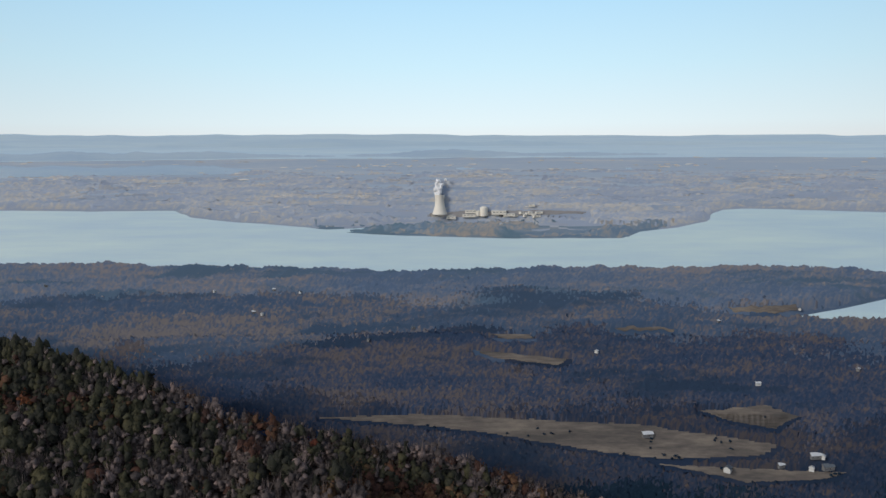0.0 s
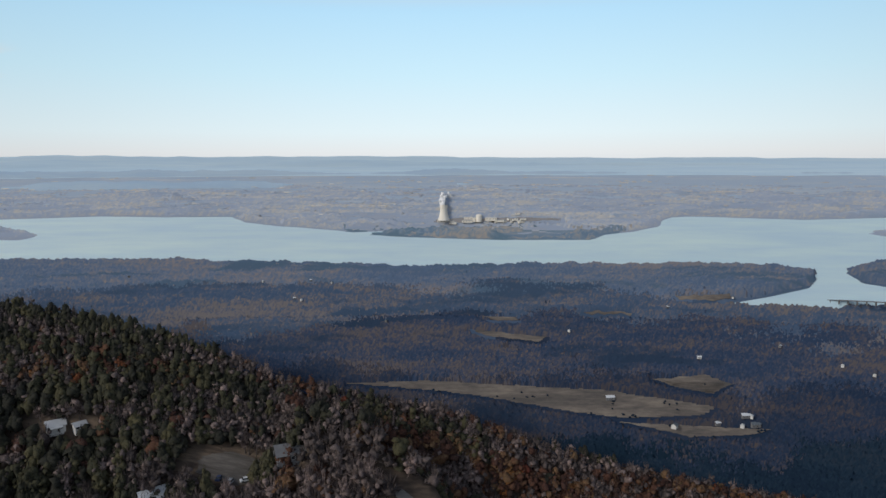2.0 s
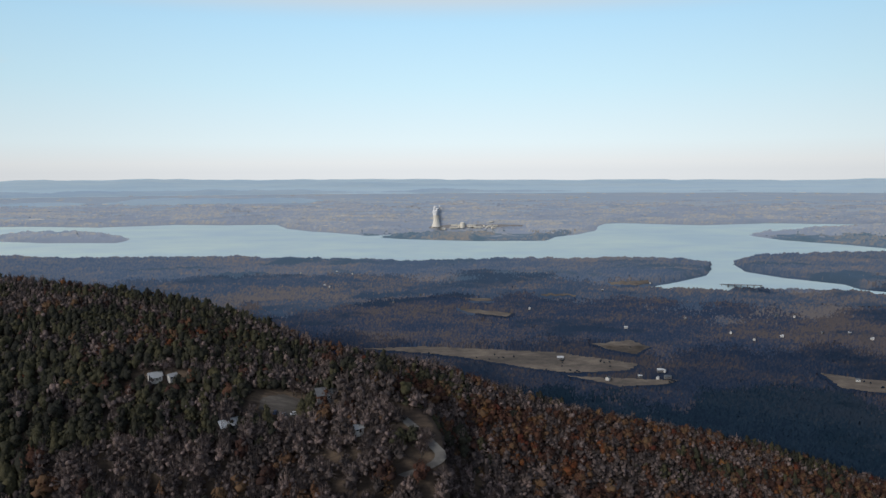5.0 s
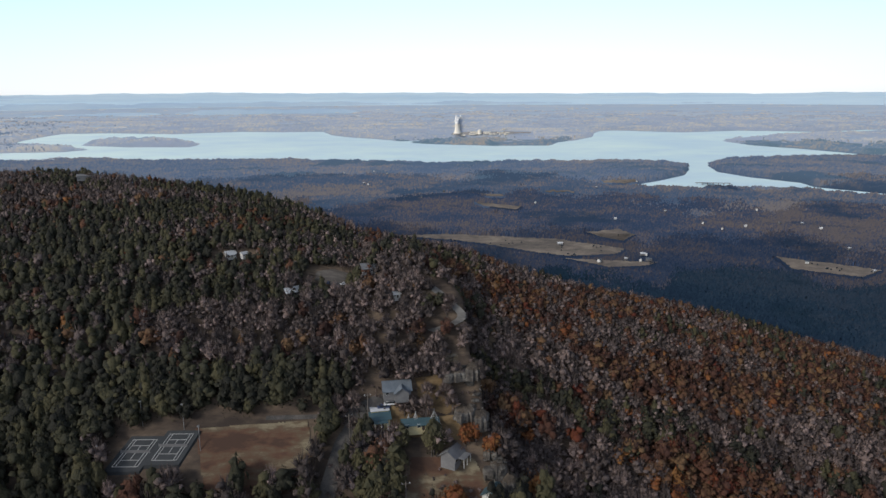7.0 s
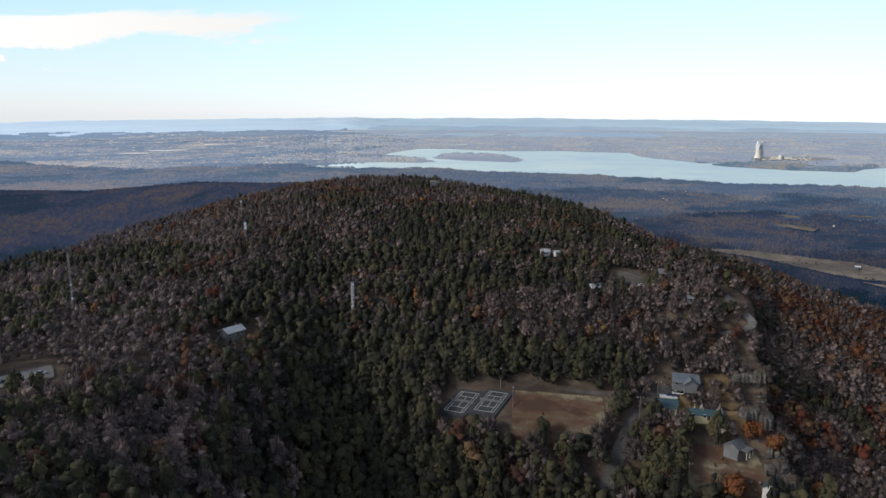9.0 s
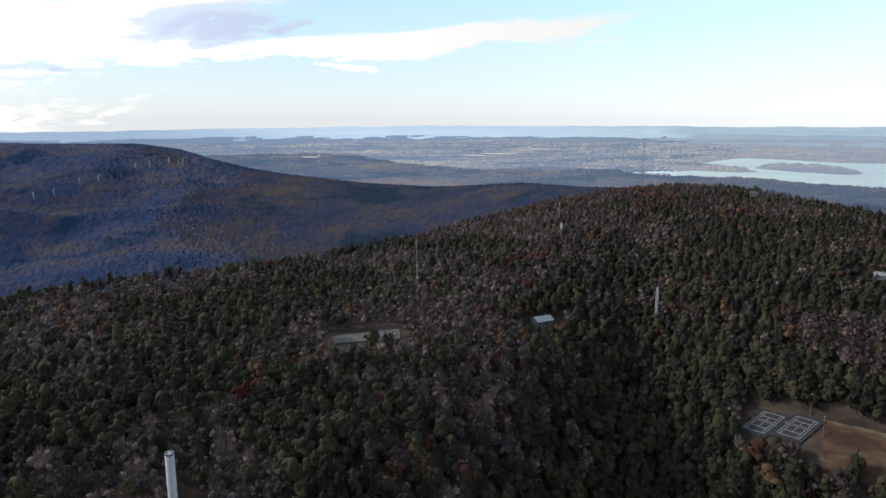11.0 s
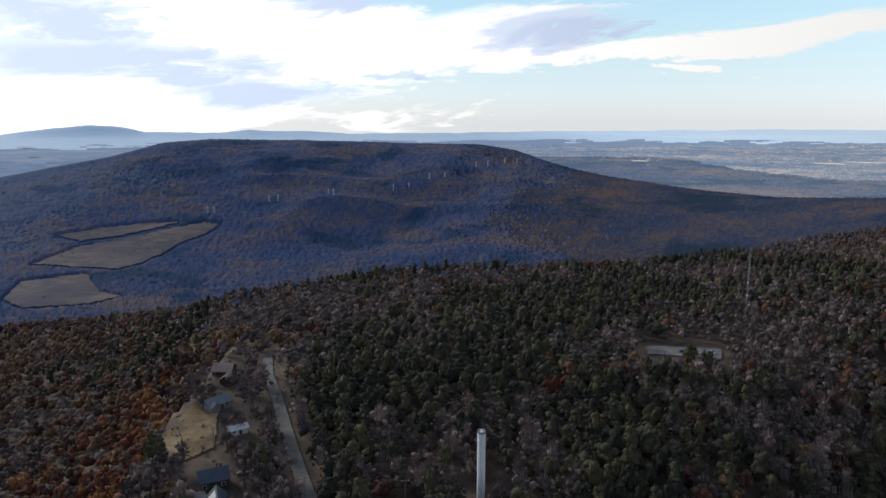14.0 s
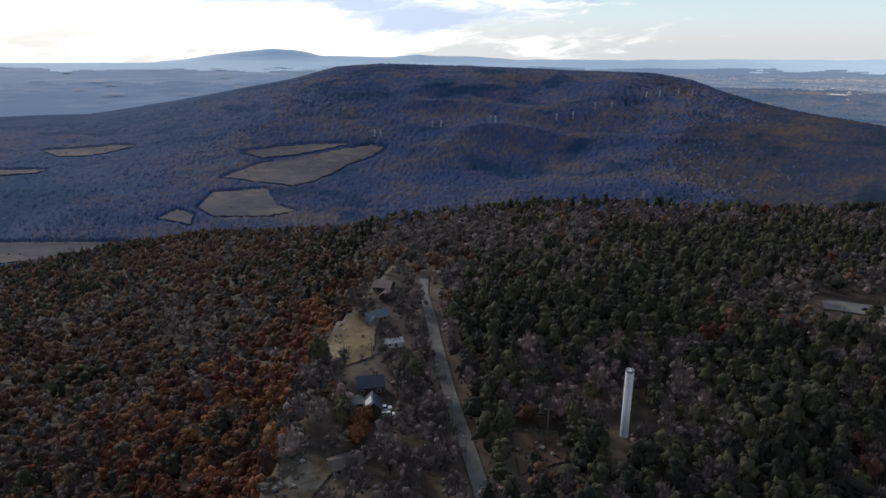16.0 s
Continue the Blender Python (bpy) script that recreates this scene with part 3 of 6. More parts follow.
def build_ground():
    az = np.r_[np.arange(-38, 36, 0.3), np.arange(36, 128, 0.45), np.arange(128, 322, 4.0)]
    az = np.where(az > 180, az - 360, az)
    d = np.r_[3, 20, 45, np.geomspace(70, 1600, 95)[:-1], np.geomspace(1600, 3800, 60)[:-1], np.geomspace(3800, 9500, 74)[:-1], np.geomspace(9500, 30000, 40)]
    A, D = np.meshgrid(az, d)
    Z = height(A, D)
    w = water_depth(A, D)
    lake = VALLEY - D * D / 2 / EARTH
    land = np.minimum(Z, lake + 9 + 14 * rough_land(A * 2, D / 200, 71))
    lowland = (D > 3000) & (D < 11000) & (A > -60) & (A < 40)
    soft_edge = (1 - ease(A, 26, 38)) * ease(A, -58, -45)
    Z = np.where(lowland, land * soft_edge + Z * (1 - soft_edge), Z)
    Z = np.where(w > -2, lake + np.clip(-w * 60, -12, 1e9).clip(max=Z - lake), Z)
    v = build_at(A, D, Z).reshape(-1, 3)
    f = sheet(len(az), len(d), True)
    ca, cd = A.ravel()[f[:, 0]], D.ravel()[f[:, 0]]
    dc = crest_of(ca)[0]
    # slots past the crest step the painted haze with distance and bearing
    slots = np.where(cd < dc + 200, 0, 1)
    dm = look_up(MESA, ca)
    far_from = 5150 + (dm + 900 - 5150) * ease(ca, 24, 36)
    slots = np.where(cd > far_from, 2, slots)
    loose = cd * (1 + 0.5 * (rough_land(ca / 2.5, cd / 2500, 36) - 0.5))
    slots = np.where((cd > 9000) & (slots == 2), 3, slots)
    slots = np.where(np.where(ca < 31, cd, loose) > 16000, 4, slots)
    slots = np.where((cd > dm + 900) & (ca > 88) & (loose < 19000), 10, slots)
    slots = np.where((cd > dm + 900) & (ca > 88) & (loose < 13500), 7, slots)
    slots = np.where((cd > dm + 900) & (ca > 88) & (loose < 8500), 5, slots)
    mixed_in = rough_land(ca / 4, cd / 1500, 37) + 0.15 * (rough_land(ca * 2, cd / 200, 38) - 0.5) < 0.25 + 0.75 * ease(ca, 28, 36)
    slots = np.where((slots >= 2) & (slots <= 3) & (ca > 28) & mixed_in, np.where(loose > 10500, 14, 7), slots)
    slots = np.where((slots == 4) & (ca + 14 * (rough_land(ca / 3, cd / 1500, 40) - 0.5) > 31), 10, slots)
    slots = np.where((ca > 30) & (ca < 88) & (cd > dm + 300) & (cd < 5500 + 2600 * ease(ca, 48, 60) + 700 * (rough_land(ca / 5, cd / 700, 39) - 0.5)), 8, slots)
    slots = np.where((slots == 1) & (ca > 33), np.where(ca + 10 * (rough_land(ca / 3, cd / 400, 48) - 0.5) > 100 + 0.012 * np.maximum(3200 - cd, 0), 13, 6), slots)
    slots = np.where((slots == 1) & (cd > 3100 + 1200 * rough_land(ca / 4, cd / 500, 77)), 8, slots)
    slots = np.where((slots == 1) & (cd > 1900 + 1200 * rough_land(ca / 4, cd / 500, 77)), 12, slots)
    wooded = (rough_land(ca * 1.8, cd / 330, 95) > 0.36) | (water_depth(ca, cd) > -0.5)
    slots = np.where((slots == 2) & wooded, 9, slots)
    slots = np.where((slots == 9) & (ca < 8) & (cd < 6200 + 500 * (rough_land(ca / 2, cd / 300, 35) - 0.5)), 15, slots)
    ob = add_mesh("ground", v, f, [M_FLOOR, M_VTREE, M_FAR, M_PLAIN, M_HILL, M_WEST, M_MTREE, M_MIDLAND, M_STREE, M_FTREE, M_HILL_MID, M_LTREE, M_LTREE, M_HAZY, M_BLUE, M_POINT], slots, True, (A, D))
    tagged(ob, "wooded mountain, valley floor and far hills in one sheet", "ground", kind="structure")
    az = np.arange(-40, 37, 0.5)
    d = np.geomspace(3200, 11000, 60)
    A, D = np.meshgrid(az, d)
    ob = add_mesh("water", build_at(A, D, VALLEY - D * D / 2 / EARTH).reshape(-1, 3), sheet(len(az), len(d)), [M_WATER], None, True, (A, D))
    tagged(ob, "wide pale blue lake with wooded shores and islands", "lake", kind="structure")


build_ground()


def build_fields():
    """Pastures and cleared land, each a thin sheet over the ground."""
    for poly in FIELDS:
        b = np.linspace(poly[:, 0].min() - 0.3, poly[:, 0].max() + 0.3, 90)
        dips = np.linspace(poly[:, 1].min() - 0.15, poly[:, 1].max() + 0.15, 40)
        A, P = np.meshgrid(b, dips)
        D = 392.0 / np.tan(np.radians(P))
        v = build_at(A, D, ground_at(A, D) + 3.0).reshape(-1, 3)
        f = sheet(90, 40)
        mid = field_depth(A.ravel()[f].mean(1), D.ravel()[f].mean(1)) > 0
        if mid.sum() > 5:
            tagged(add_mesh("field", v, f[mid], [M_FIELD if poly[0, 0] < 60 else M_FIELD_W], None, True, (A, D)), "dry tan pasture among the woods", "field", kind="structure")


def ground_at(az, d):
    lake = VALLEY - d * d / 2 / EARTH
    low = np.minimum(height(az, d), lake + 9 + 14 * rough_land(az * 2, d / 200, 71))
    k = (1 - ease(az, 26, 38)) * ease(az, -58, -45) * (d > 3000)
    return low * k + height(az, d) * (1 - k)


build_fields()

# ---- woods ----
rng = np.random.default_rng(7)


def icosa():
    g = (1 + 5 ** 0.5) / 2
    v = np.array([(-1, g, 0), (1, g, 0), (-1, -g, 0), (1, -g, 0), (0, -1, g), (0, 1, g), (0, -1, -g), (0, 1, -g), (g, 0, -1), (g, 0, 1), (-g, 0, -1), (-g, 0, 1)], float)
    f = np.array([(0, 11, 5), (0, 5, 1), (0, 1, 7), (0, 7, 10), (0, 10, 11), (1, 5, 9), (5, 11, 4), (11, 10, 2), (10, 7, 6), (7, 1, 8),
                  (3, 9, 4), (3, 4, 2), (3, 2, 6), (3, 6, 8), (3, 8, 9), (4, 9, 5), (2, 4, 11), (6, 2, 10), (8, 6, 7), (9, 8, 1)])
    return v / np.linalg.norm(v[0]), f


def join(parts):
    vs, fs, n = [], [], 0
    for v, f in parts:
        vs.append(v), fs.append(f + n)
        n += len(v)
    return np.concatenate(vs), np.concatenate(fs)


def ball():
    """A unit ball of eighty faces."""
    v, f = icosa()
    v, faces, seen = [tuple(p) for p in v], [], {}

    def middle(a, b):
        key = (min(a, b), max(a, b))
        if key not in seen:
            m = (np.array(v[a]) + np.array(v[b])) / 2
            seen[key] = len(v)
            v.append(tuple(m / np.linalg.norm(m)))
        return seen[key]

    for a, b, c in f:
        ab, bc, ca = middle(a, b), middle(b, c), middle(c, a)
        faces += [(a, ab, ca), (b, bc, ab), (c, ca, bc), (ab, bc, ca)]
    return np.array(v), np.array(faces)


def upper(v, f, low):
    """The faces whose middles lie above low, and their corners."""
    f = f[v[f].mean(1)[:, 2] > low]
    used = np.unique(f)
    back = np.zeros(len(v), int)
    back[used] = np.arange(len(used))
    return v[used], back[f]


def crown(kind, clumps, sprays, r, fill=1.0):
    """A crown about 1 wide and 1.1 high over its foot at the origin: an uneven dense heart, clumps of foliage round it, and loose sprays or twigs that break its outline."""
    parts = []
    pine = kind == "pine"
    mid = np.array((0, 0, 0.60 if pine else 0.56))
    reach = np.array((0.37, 0.37, 0.52) if pine else (0.43, 0.43, 0.46))

    def taper(p):
        k = 1 - (0.72 if pine else 0.34) * np.clip((p[..., 2:] - mid[2]) / 0.5, 0, 1)
        return p * np.concatenate([k, k, np.ones_like(k)], -1)

    if fill >= 1:
        v, f = icosa() if clumps < 3 else ball() if clumps > 8 else icosa()
        v = v * r.uniform(0.62, 1.25, (len(v), 1))
        heart = {"pine": 0.78, "bare": 0.50, "rust": 0.66}[kind]
        v, f = upper(taper(v * reach * heart + mid), f, 0.24)
        parts.append((v, f))
    iv, jf = icosa()
    for n in range(clumps):
        a, h = n * 2.4 + r.uniform(0, 0.9), -0.35 + 1.2 * (n + r.uniform(0, 1)) / clumps
        h = min(h, 0.92)
        flat = math.sqrt(1 - h * h) * r.uniform(0.75, 1.02)
        c = taper(np.array((math.cos(a) * flat, math.sin(a) * flat, h)) * reach * 0.86 + mid)
        size = r.uniform(0.09, 0.20) * (1.25 if clumps < 4 else 1.0) * (0.7 if kind == "bare" else 1.0)
        v = iv * r.uniform(0.45, 1.4, (12, 1)) * (size, size, size * 0.82) + c
        parts.append(upper(v, jf, c[2] - size * 0.45))
    for k in range(sprays):
        out = r.normal(0, 1, 3) + (0, 0, 0.75)
        out /= np.linalg.norm(out)
        side = np.cross(out, r.normal(0, 1, 3))
        side /= np.linalg.norm(side)
        if kind == "bare":
            # a fan of twigs, long and thin, rising outwards
            a, b = out * r.uniform(0.25, 0.70), out * r.uniform(0.85, 1.18) + (0, 0, 0.16)
            w = side * r.uniform(0.03, 0.075)
            tri = np.array([a + w, a - w, b + w * r.uniform(-2, 2)]) * reach + mid
        else:
            q = out * r.uniform(0.74, 1.14)
            over = np.cross(out, side) + out * r.uniform(0, 0.8)
            e = r.uniform(0.09, 0.19)
            tri = (q + np.array([side * e, -side * e * r.uniform(0.4, 1), over * e * 1.4])) * reach + mid
        parts.append((taper(tri), np.array([(0, 1, 2)])))
    return join(parts)


tr = np.random.default_rng(3)
LEVELS = ((1, (5, 62)), (2, (3, 30)), (3, (1, 16)))
CROWNS = {(k, lod): [crown(k, c, n + n // 3 * (k == "bare" and lod == 1), tr) for _ in range(9)] for k in ("pine", "bare", "rust") for lod, (c, n) in LEVELS}


def spread(shapes, az, d, z, wide, tall, seed):
    """Joins one of the shapes at every place, each turned and sized at random."""
    r = np.random.default_rng(seed)
    base = build_at(az, d, z)
    s = shrink(az, d)
    which = r.integers(0, len(shapes), len(az))
    vs, fs, pa, pd, pr, n = [], [], [], [], [], 0
    for k, (sv, sf) in enumerate(shapes):
        pick = np.nonzero(which == k)[0]
        if not len(pick):
            continue
        a = r.uniform(0, 6.283, len(pick))
        w = (wide * s)[pick] * r.uniform(0.75, 1.3, len(pick))
        h = (tall * s)[pick] * r.uniform(0.72, 1.28, len(pick))
        c, q = np.cos(a), np.sin(a)
        v = np.stack([(sv[None, :, 0] * c[:, None] - sv[None, :, 1] * q[:, None]) * w[:, None],
                      (sv[None, :, 0] * q[:, None] + sv[None, :, 1] * c[:, None]) * w[:, None], sv[None, :, 2] * h[:, None]], -1) + base[pick][:, None]
        vs.append(v.reshape(-1, 3))
        pa.append(np.repeat(az[pick], len(sv))), pd.append(np.repeat(d[pick], len(sv))), pr.append(np.repeat(r.uniform(0, 1, len(pick)), len(sv)))
        fs.append((sf[None] + (np.arange(len(pick)) * len(sv))[:, None, None] + n).reshape(-1, 3))
        n += len(pick) * len(sv)
    return np.concatenate(vs), np.concatenate(fs), (np.concatenate(pa), np.concatenate(pd), np.concatenate(pr))


def scatter(az0, az1, d0, d1, cell, seed):
    """Bearings and distances of points on a shaken grid."""
    r = np.random.default_rng(seed)
    g = np.arange(-d1, d1, cell)
    x, y = np.meshgrid(g, g)
    x, y = x.ravel(), y.ravel()
    x, y = x + r.uniform(-0.48, 0.48, x.size) * cell, y + r.uniform(-0.48, 0.48, x.size) * cell
    d, az = np.hypot(x, y), np.degrees(np.arctan2(-x, y))
    pick = (d > d0) & (d < d1) & (az > az0) & (az < az1)
    return az[pick], d[pick]


# clearings on the mountain: bearing and distance
CLEARINGS = [
    ("area", [(24.4, 240), (18.8, 235), (17.5, 228), (12.2, 232), (10.6, 252), (10.8, 284), (18.6, 286), (23.8, 280)], 2.0),
    ("line", [(10.6, 205), (9.4, 245), (8.8, 262), (7.4, 292), (5.5, 300)], 3.0),
    ("area", [(6.8, 272), (7.0, 304), (3.6, 308), (0.6, 304), (-0.4, 284), (1.0, 268)], 2.0),
    ("area", [(5.0, 210), (4.2, 250), (-0.8, 250), (-2.6, 225), (-1.0, 205)], 2.0),
    ("area", [(2.7, 468), (1.6, 470), (0.6, 445), (-0.1, 412), (0.2, 388), (1.2, 375), (2.7, 367), (2.6, 384), (1.6, 397), (1.2, 412), (1.9, 428)], 2.5),
    ("area", [(10.6, 520), (10.4, 558), (9.2, 588), (7.8, 582), (7.3, 520), (9.1, 470), (10.5, 478)], 2.0),
    ("area", [(95.6, 338), (93.4, 336), (93.6, 300), (95.4, 296)], 1.0),
    ("area", [(94.6, 256), (92.8, 256), (92.8, 226), (94.6, 226)], 1.0),
    ("area", [(9.0, 294), (9.0, 268), (5.6, 258), (0.4, 254), (0.6, 302), (5.6, 304)], 1.0),
    ("line", [(14.2, 289), (8.6, 286)], 3.0),
    ("line", [(-3.4, 220), (-2.0, 242), (-0.6, 282), (0.0, 322)], 4.0),
    ("area", [(17.2, 598), (14.6, 602), (14.7, 545), (17.0, 540)], 2.0),
    ("area", [(1.4, 342), (0.4, 346), (-0.8, 342), (-0.9, 318), (0.6, 322)], 1.0),
    ("area", [(1.0, 302), (-1.2, 298), (-1.5, 270), (0.5, 264)], 1.0),
    ("line", [(85.6, 155), (86.9, 172), (89.1, 214), (90.2, 252), (91.2, 320), (91.0, 345)], 4.4),
    ("area", [(93.8, 290), (96.2, 292), (98.7, 269), (100.9, 248), (101.0, 234), (98.6, 228), (95.6, 234), (94.8, 258)], 1.5),
    ("area", [(100.6, 182), (105.4, 162), (105.6, 152), (100.4, 152), (99.6, 168)], 1.0),
    ("area", [(97.6, 226), (97.8, 184), (95.0, 174), (93.2, 180), (94.0, 226)], 1.0),
    ("area", [(98.8, 172), (97.2, 172), (97.2, 158), (98.8, 158)], 1.0),
    ("area", [(93.0, 168), (91.4, 168), (91.4, 158), (93.0, 158)], 1.0),
    ("area", [(83.4, 188), (78.4, 190), (77.6, 162), (82.0, 158)], 1.0),
    ("area", [(74.6, 196), (71.4, 196), (71.4, 176), (74.6, 172)], 1.0),
    ("area", [(59.4, 352), (52.4, 360), (52.2, 314), (59.0, 306)], 1.0),
    ("area", [(42.2, 380), (39.4, 380), (39.6, 338), (41.8, 338)], 1.0),
]


def cleared(az, d):
    out = np.zeros(az.shape, bool)
    x, y = -np.sin(np.radians(az)) * d, np.cos(np.radians(az)) * d
    for kind, pts, wide in CLEARINGS:
        p = [(-math.sin(radians(b)) * q, math.cos(radians(b)) * q) for b, q in pts]
        pairs = zip(p, p[1:]) if kind == "line" else zip(p, p[1:] + p[:1])
        inside = np.zeros(az.shape, bool)
        for (x0, y0), (x1, y1) in pairs:
            e = (x1 - x0, y1 - y0)
            t = np.clip(((x - x0) * e[0] + (y - y0) * e[1]) / (e[0] ** 2 + e[1] ** 2), 0, 1)
            out |= np.hypot(x - x0 - t * e[0], y - y0 - t * e[1]) < wide
            if kind != "line":
                inside ^= ((y0 > y) != (y1 > y)) & (x < (x1 - x0) * (y - y0) / (y1 - y0 + 1e-9) + x0)
        out |= inside
    return out


def build_mountain_woods():
    close, wide_off = scatter(-37, 127, 125, 330, 5.7, 16), scatter(-37, 127, 330, 1250, 7.2, 11)
    az, d = (np.concatenate(pair) for pair in zip(close, wide_off))
    dc = crest_of(az)[0]
    keep = (d < dc + 25) & ~cleared(az, d)
    az, d, dc = az[keep], d[keep], dc[keep]
    x, y = -np.sin(np.radians(az)) * d, np.cos(np.radians(az)) * d
    db = look_up(BLUFF, az)
    below = (d > db) & (db < dc - 80)
    patch = rough_land(x / 70, y / 70, 81)
    dice = 0.5 + 0.62 * rng.uniform(-0.5, 0.5, len(az))
    # the last term adds dark pines below the bluff to stand for shade
    pine_share = np.where(below, np.where(az < 6, 0.08, 0.12), 0.47 - 0.42 * ease(az, 8, 40) * ease(d, 560, 800) + 0.12 * ease(az, 40, 70) - 0.10 * ease(az, 34, 44)) + (patch - 0.5) * 2.1 + 0.3 * below * (az < 6) * (1 - ease(d - db, 30, 90))
    rust_share = np.where(below, 0.18 + 0.32 * ease(-az, 4, 16) + 0.62 * ease(az, 90, 100), 0.13) + (rough_land(x / 52, y / 52, 91) - 0.5) * 2.6 - 0.28 * ~below * ease(az, 30, 40)
    yards = ease(az, 87.5, 91) * (1 - ease(d, 330, 420)) * ~below
    pine_share = pine_share * (1 - 0.75 * yards) - 0.4 * yards
    side_yards = (1 - ease(az, 4, 9)) * (d > 250) * (d < 520) * ~below
    pine_share = pine_share - 0.3 * side_yards
    pine_share = pine_share - 0.34 * ease(az, 40, 46) * (1 - ease(az, 53, 58)) * (1 - ease(d, 380, 480)) + 0.32 * ease(az, 56, 62) * (1 - ease(az, 87, 88.5)) * (1 - ease(d, 230, 330))
    inland = ~below & (az > 3) & (az < 36)
    pine_share = pine_share + inland * (0.5 * ease(az, 9, 13) * (1 - ease(d, 238, 262)) + 0.5 * ease(az, 7, 10) * ease(d, 276, 284) * (1 - ease(d, 318, 334)) * (1 - ease(az, 24, 27)))
    pine_share = pine_share - inland * 0.42 * ease(d, 322, 338) * (1 - ease(d, 400, 425)) * (1 - ease(az, 20, 24)) + inland * 0.22 * ease(d, 415, 440) * (1 - ease(d, 560, 640)) * ease(az, 7, 10)
    rust_share = rust_share + 0.45 * (az > 97) * below * (1 - ease(d - db, 50, 130))
    rust_share = rust_share - 0.3 * below * (az < 4) * (1 - ease(d - db, 50, 120)) * (az > -9)
    thin = (rng.uniform(0, 1, len(az)) < 0.3 * yards + 0.2 * side_yards + 0.05 * below)
    kind = np.where(dice < np.clip(pine_share, 0.02, 0.95), 0, np.where(rng.uniform(0, 1, len(az)) < np.clip(rust_share, 0.04, 0.9), 2, 1))
    vivid = np.where(below & (az > 97), 0.85 * (1 - ease(d - db, 100, 220)) * ease(az, 98, 101), 0.06) + np.where(below & (az < -4), 0.34 * (1 - ease(d, 300, 480)), 0)
    kind = np.where((kind == 2) & (rng.uniform(0, 1, len(az)) < vivid * (0.3 + 1.4 * rough_land(x / 30, y / 30, 92))), 3, kind)
    lod = np.where(d < 300, 1, np.where((d < 560) | ((az < 20) & (d < 800)), 2, 3))
    lod = np.where((az < 22) & (d > 230) & (d < 480), 1, lod)
    z = height(az, d)
    names = {0: ("pine", M_PINE, "dark green pine woods on the mountain top", "pine_woods"), 1: ("bare", M_BARE, "grey-brown bare hardwoods in late autumn", "bare_woods"),
             2: ("rust", M_RUST, "rust and orange hardwoods on the slopes", "autumn_woods"), 3: ("rust", M_MAPLE, "vivid orange maples here and there on the slopes", "maple_woods")}
    broad = np.where(below & (az < 4), 1.12, 1.0) * np.where(rng.uniform(0, 1, len(az)) < 0.2, 0.72, 1.0)
    for k, (word, mat, label, name) in names.items():
        parts = []
        for level in (1, 2, 3):
            p = (kind == k) & (lod == level) & ~thin
            if p.any():
                parts.append(spread(CROWNS[word, level], az[p], d[p], z[p], (8.6 if k == 0 else 8.8) * broad[p], (10.4 if k == 0 else 9.8) * broad[p] ** 0.6, 100 + k * 10 + level))
        v, f = join([p[:2] for p in parts])
        where = [np.concatenate([p[2][n] for p in parts]) for n in range(3)]
        tagged(add_mesh(name, v, f, [mat], None, True, where), label, "woods", kind="stuff")


def canopy(az, d, base, tall, cover, zones, seed):
    """A closed roof of crowns over the land, one bump a tree, sinking to the ground where cover is 0. zones: rows of a name, the faces' share by bearing and distance, a material and a label."""
    r = np.random.default_rng(seed)
    A, D = np.meshgrid(az, d)
    A = A + r.uniform(-0.42, 0.42, A.shape) * (az[1] - az[0])
    D = D * (1 + r.uniform(-0.42, 0.42, A.shape) * (d[1] / d[0] - 1))
    c = cover(A, D)
    crowns = tall * (0.45 + 0.75 * r.uniform(0, 1, A.shape) + 0.5 * (rough_land(A * 4, D / 40, seed) - 0.5))
    v = build_at(A, D, base(A, D) + c * crowns - (1 - c) * 9.0).reshape(-1, 3)
    tint = r.uniform(0, 1, A.size)
    f = sheet(len(az), len(d))
    f = f[c.ravel()[f].max(1) > 0.03]
    fa, fd = A.ravel()[f].mean(1), D.ravel()[f].mean(1)
    left = np.ones(len(f), bool)
    for name, share, mat, label in zones:
        pick = left & share(fa, fd, r.normal(0, 1, len(f)))
        left &= ~pick
        used, back = np.unique(f[pick], return_inverse=True)
        ob = add_mesh(name, v[used], back.reshape(-1, 4), [mat], None, True, (A.ravel()[used], D.ravel()[used], tint[used]))
        tagged(ob, label, "woods", kind="stuff")


def open_fields(az, d):
    return np.maximum(field_depth(az, d), field_depth(az, d * 1.01))


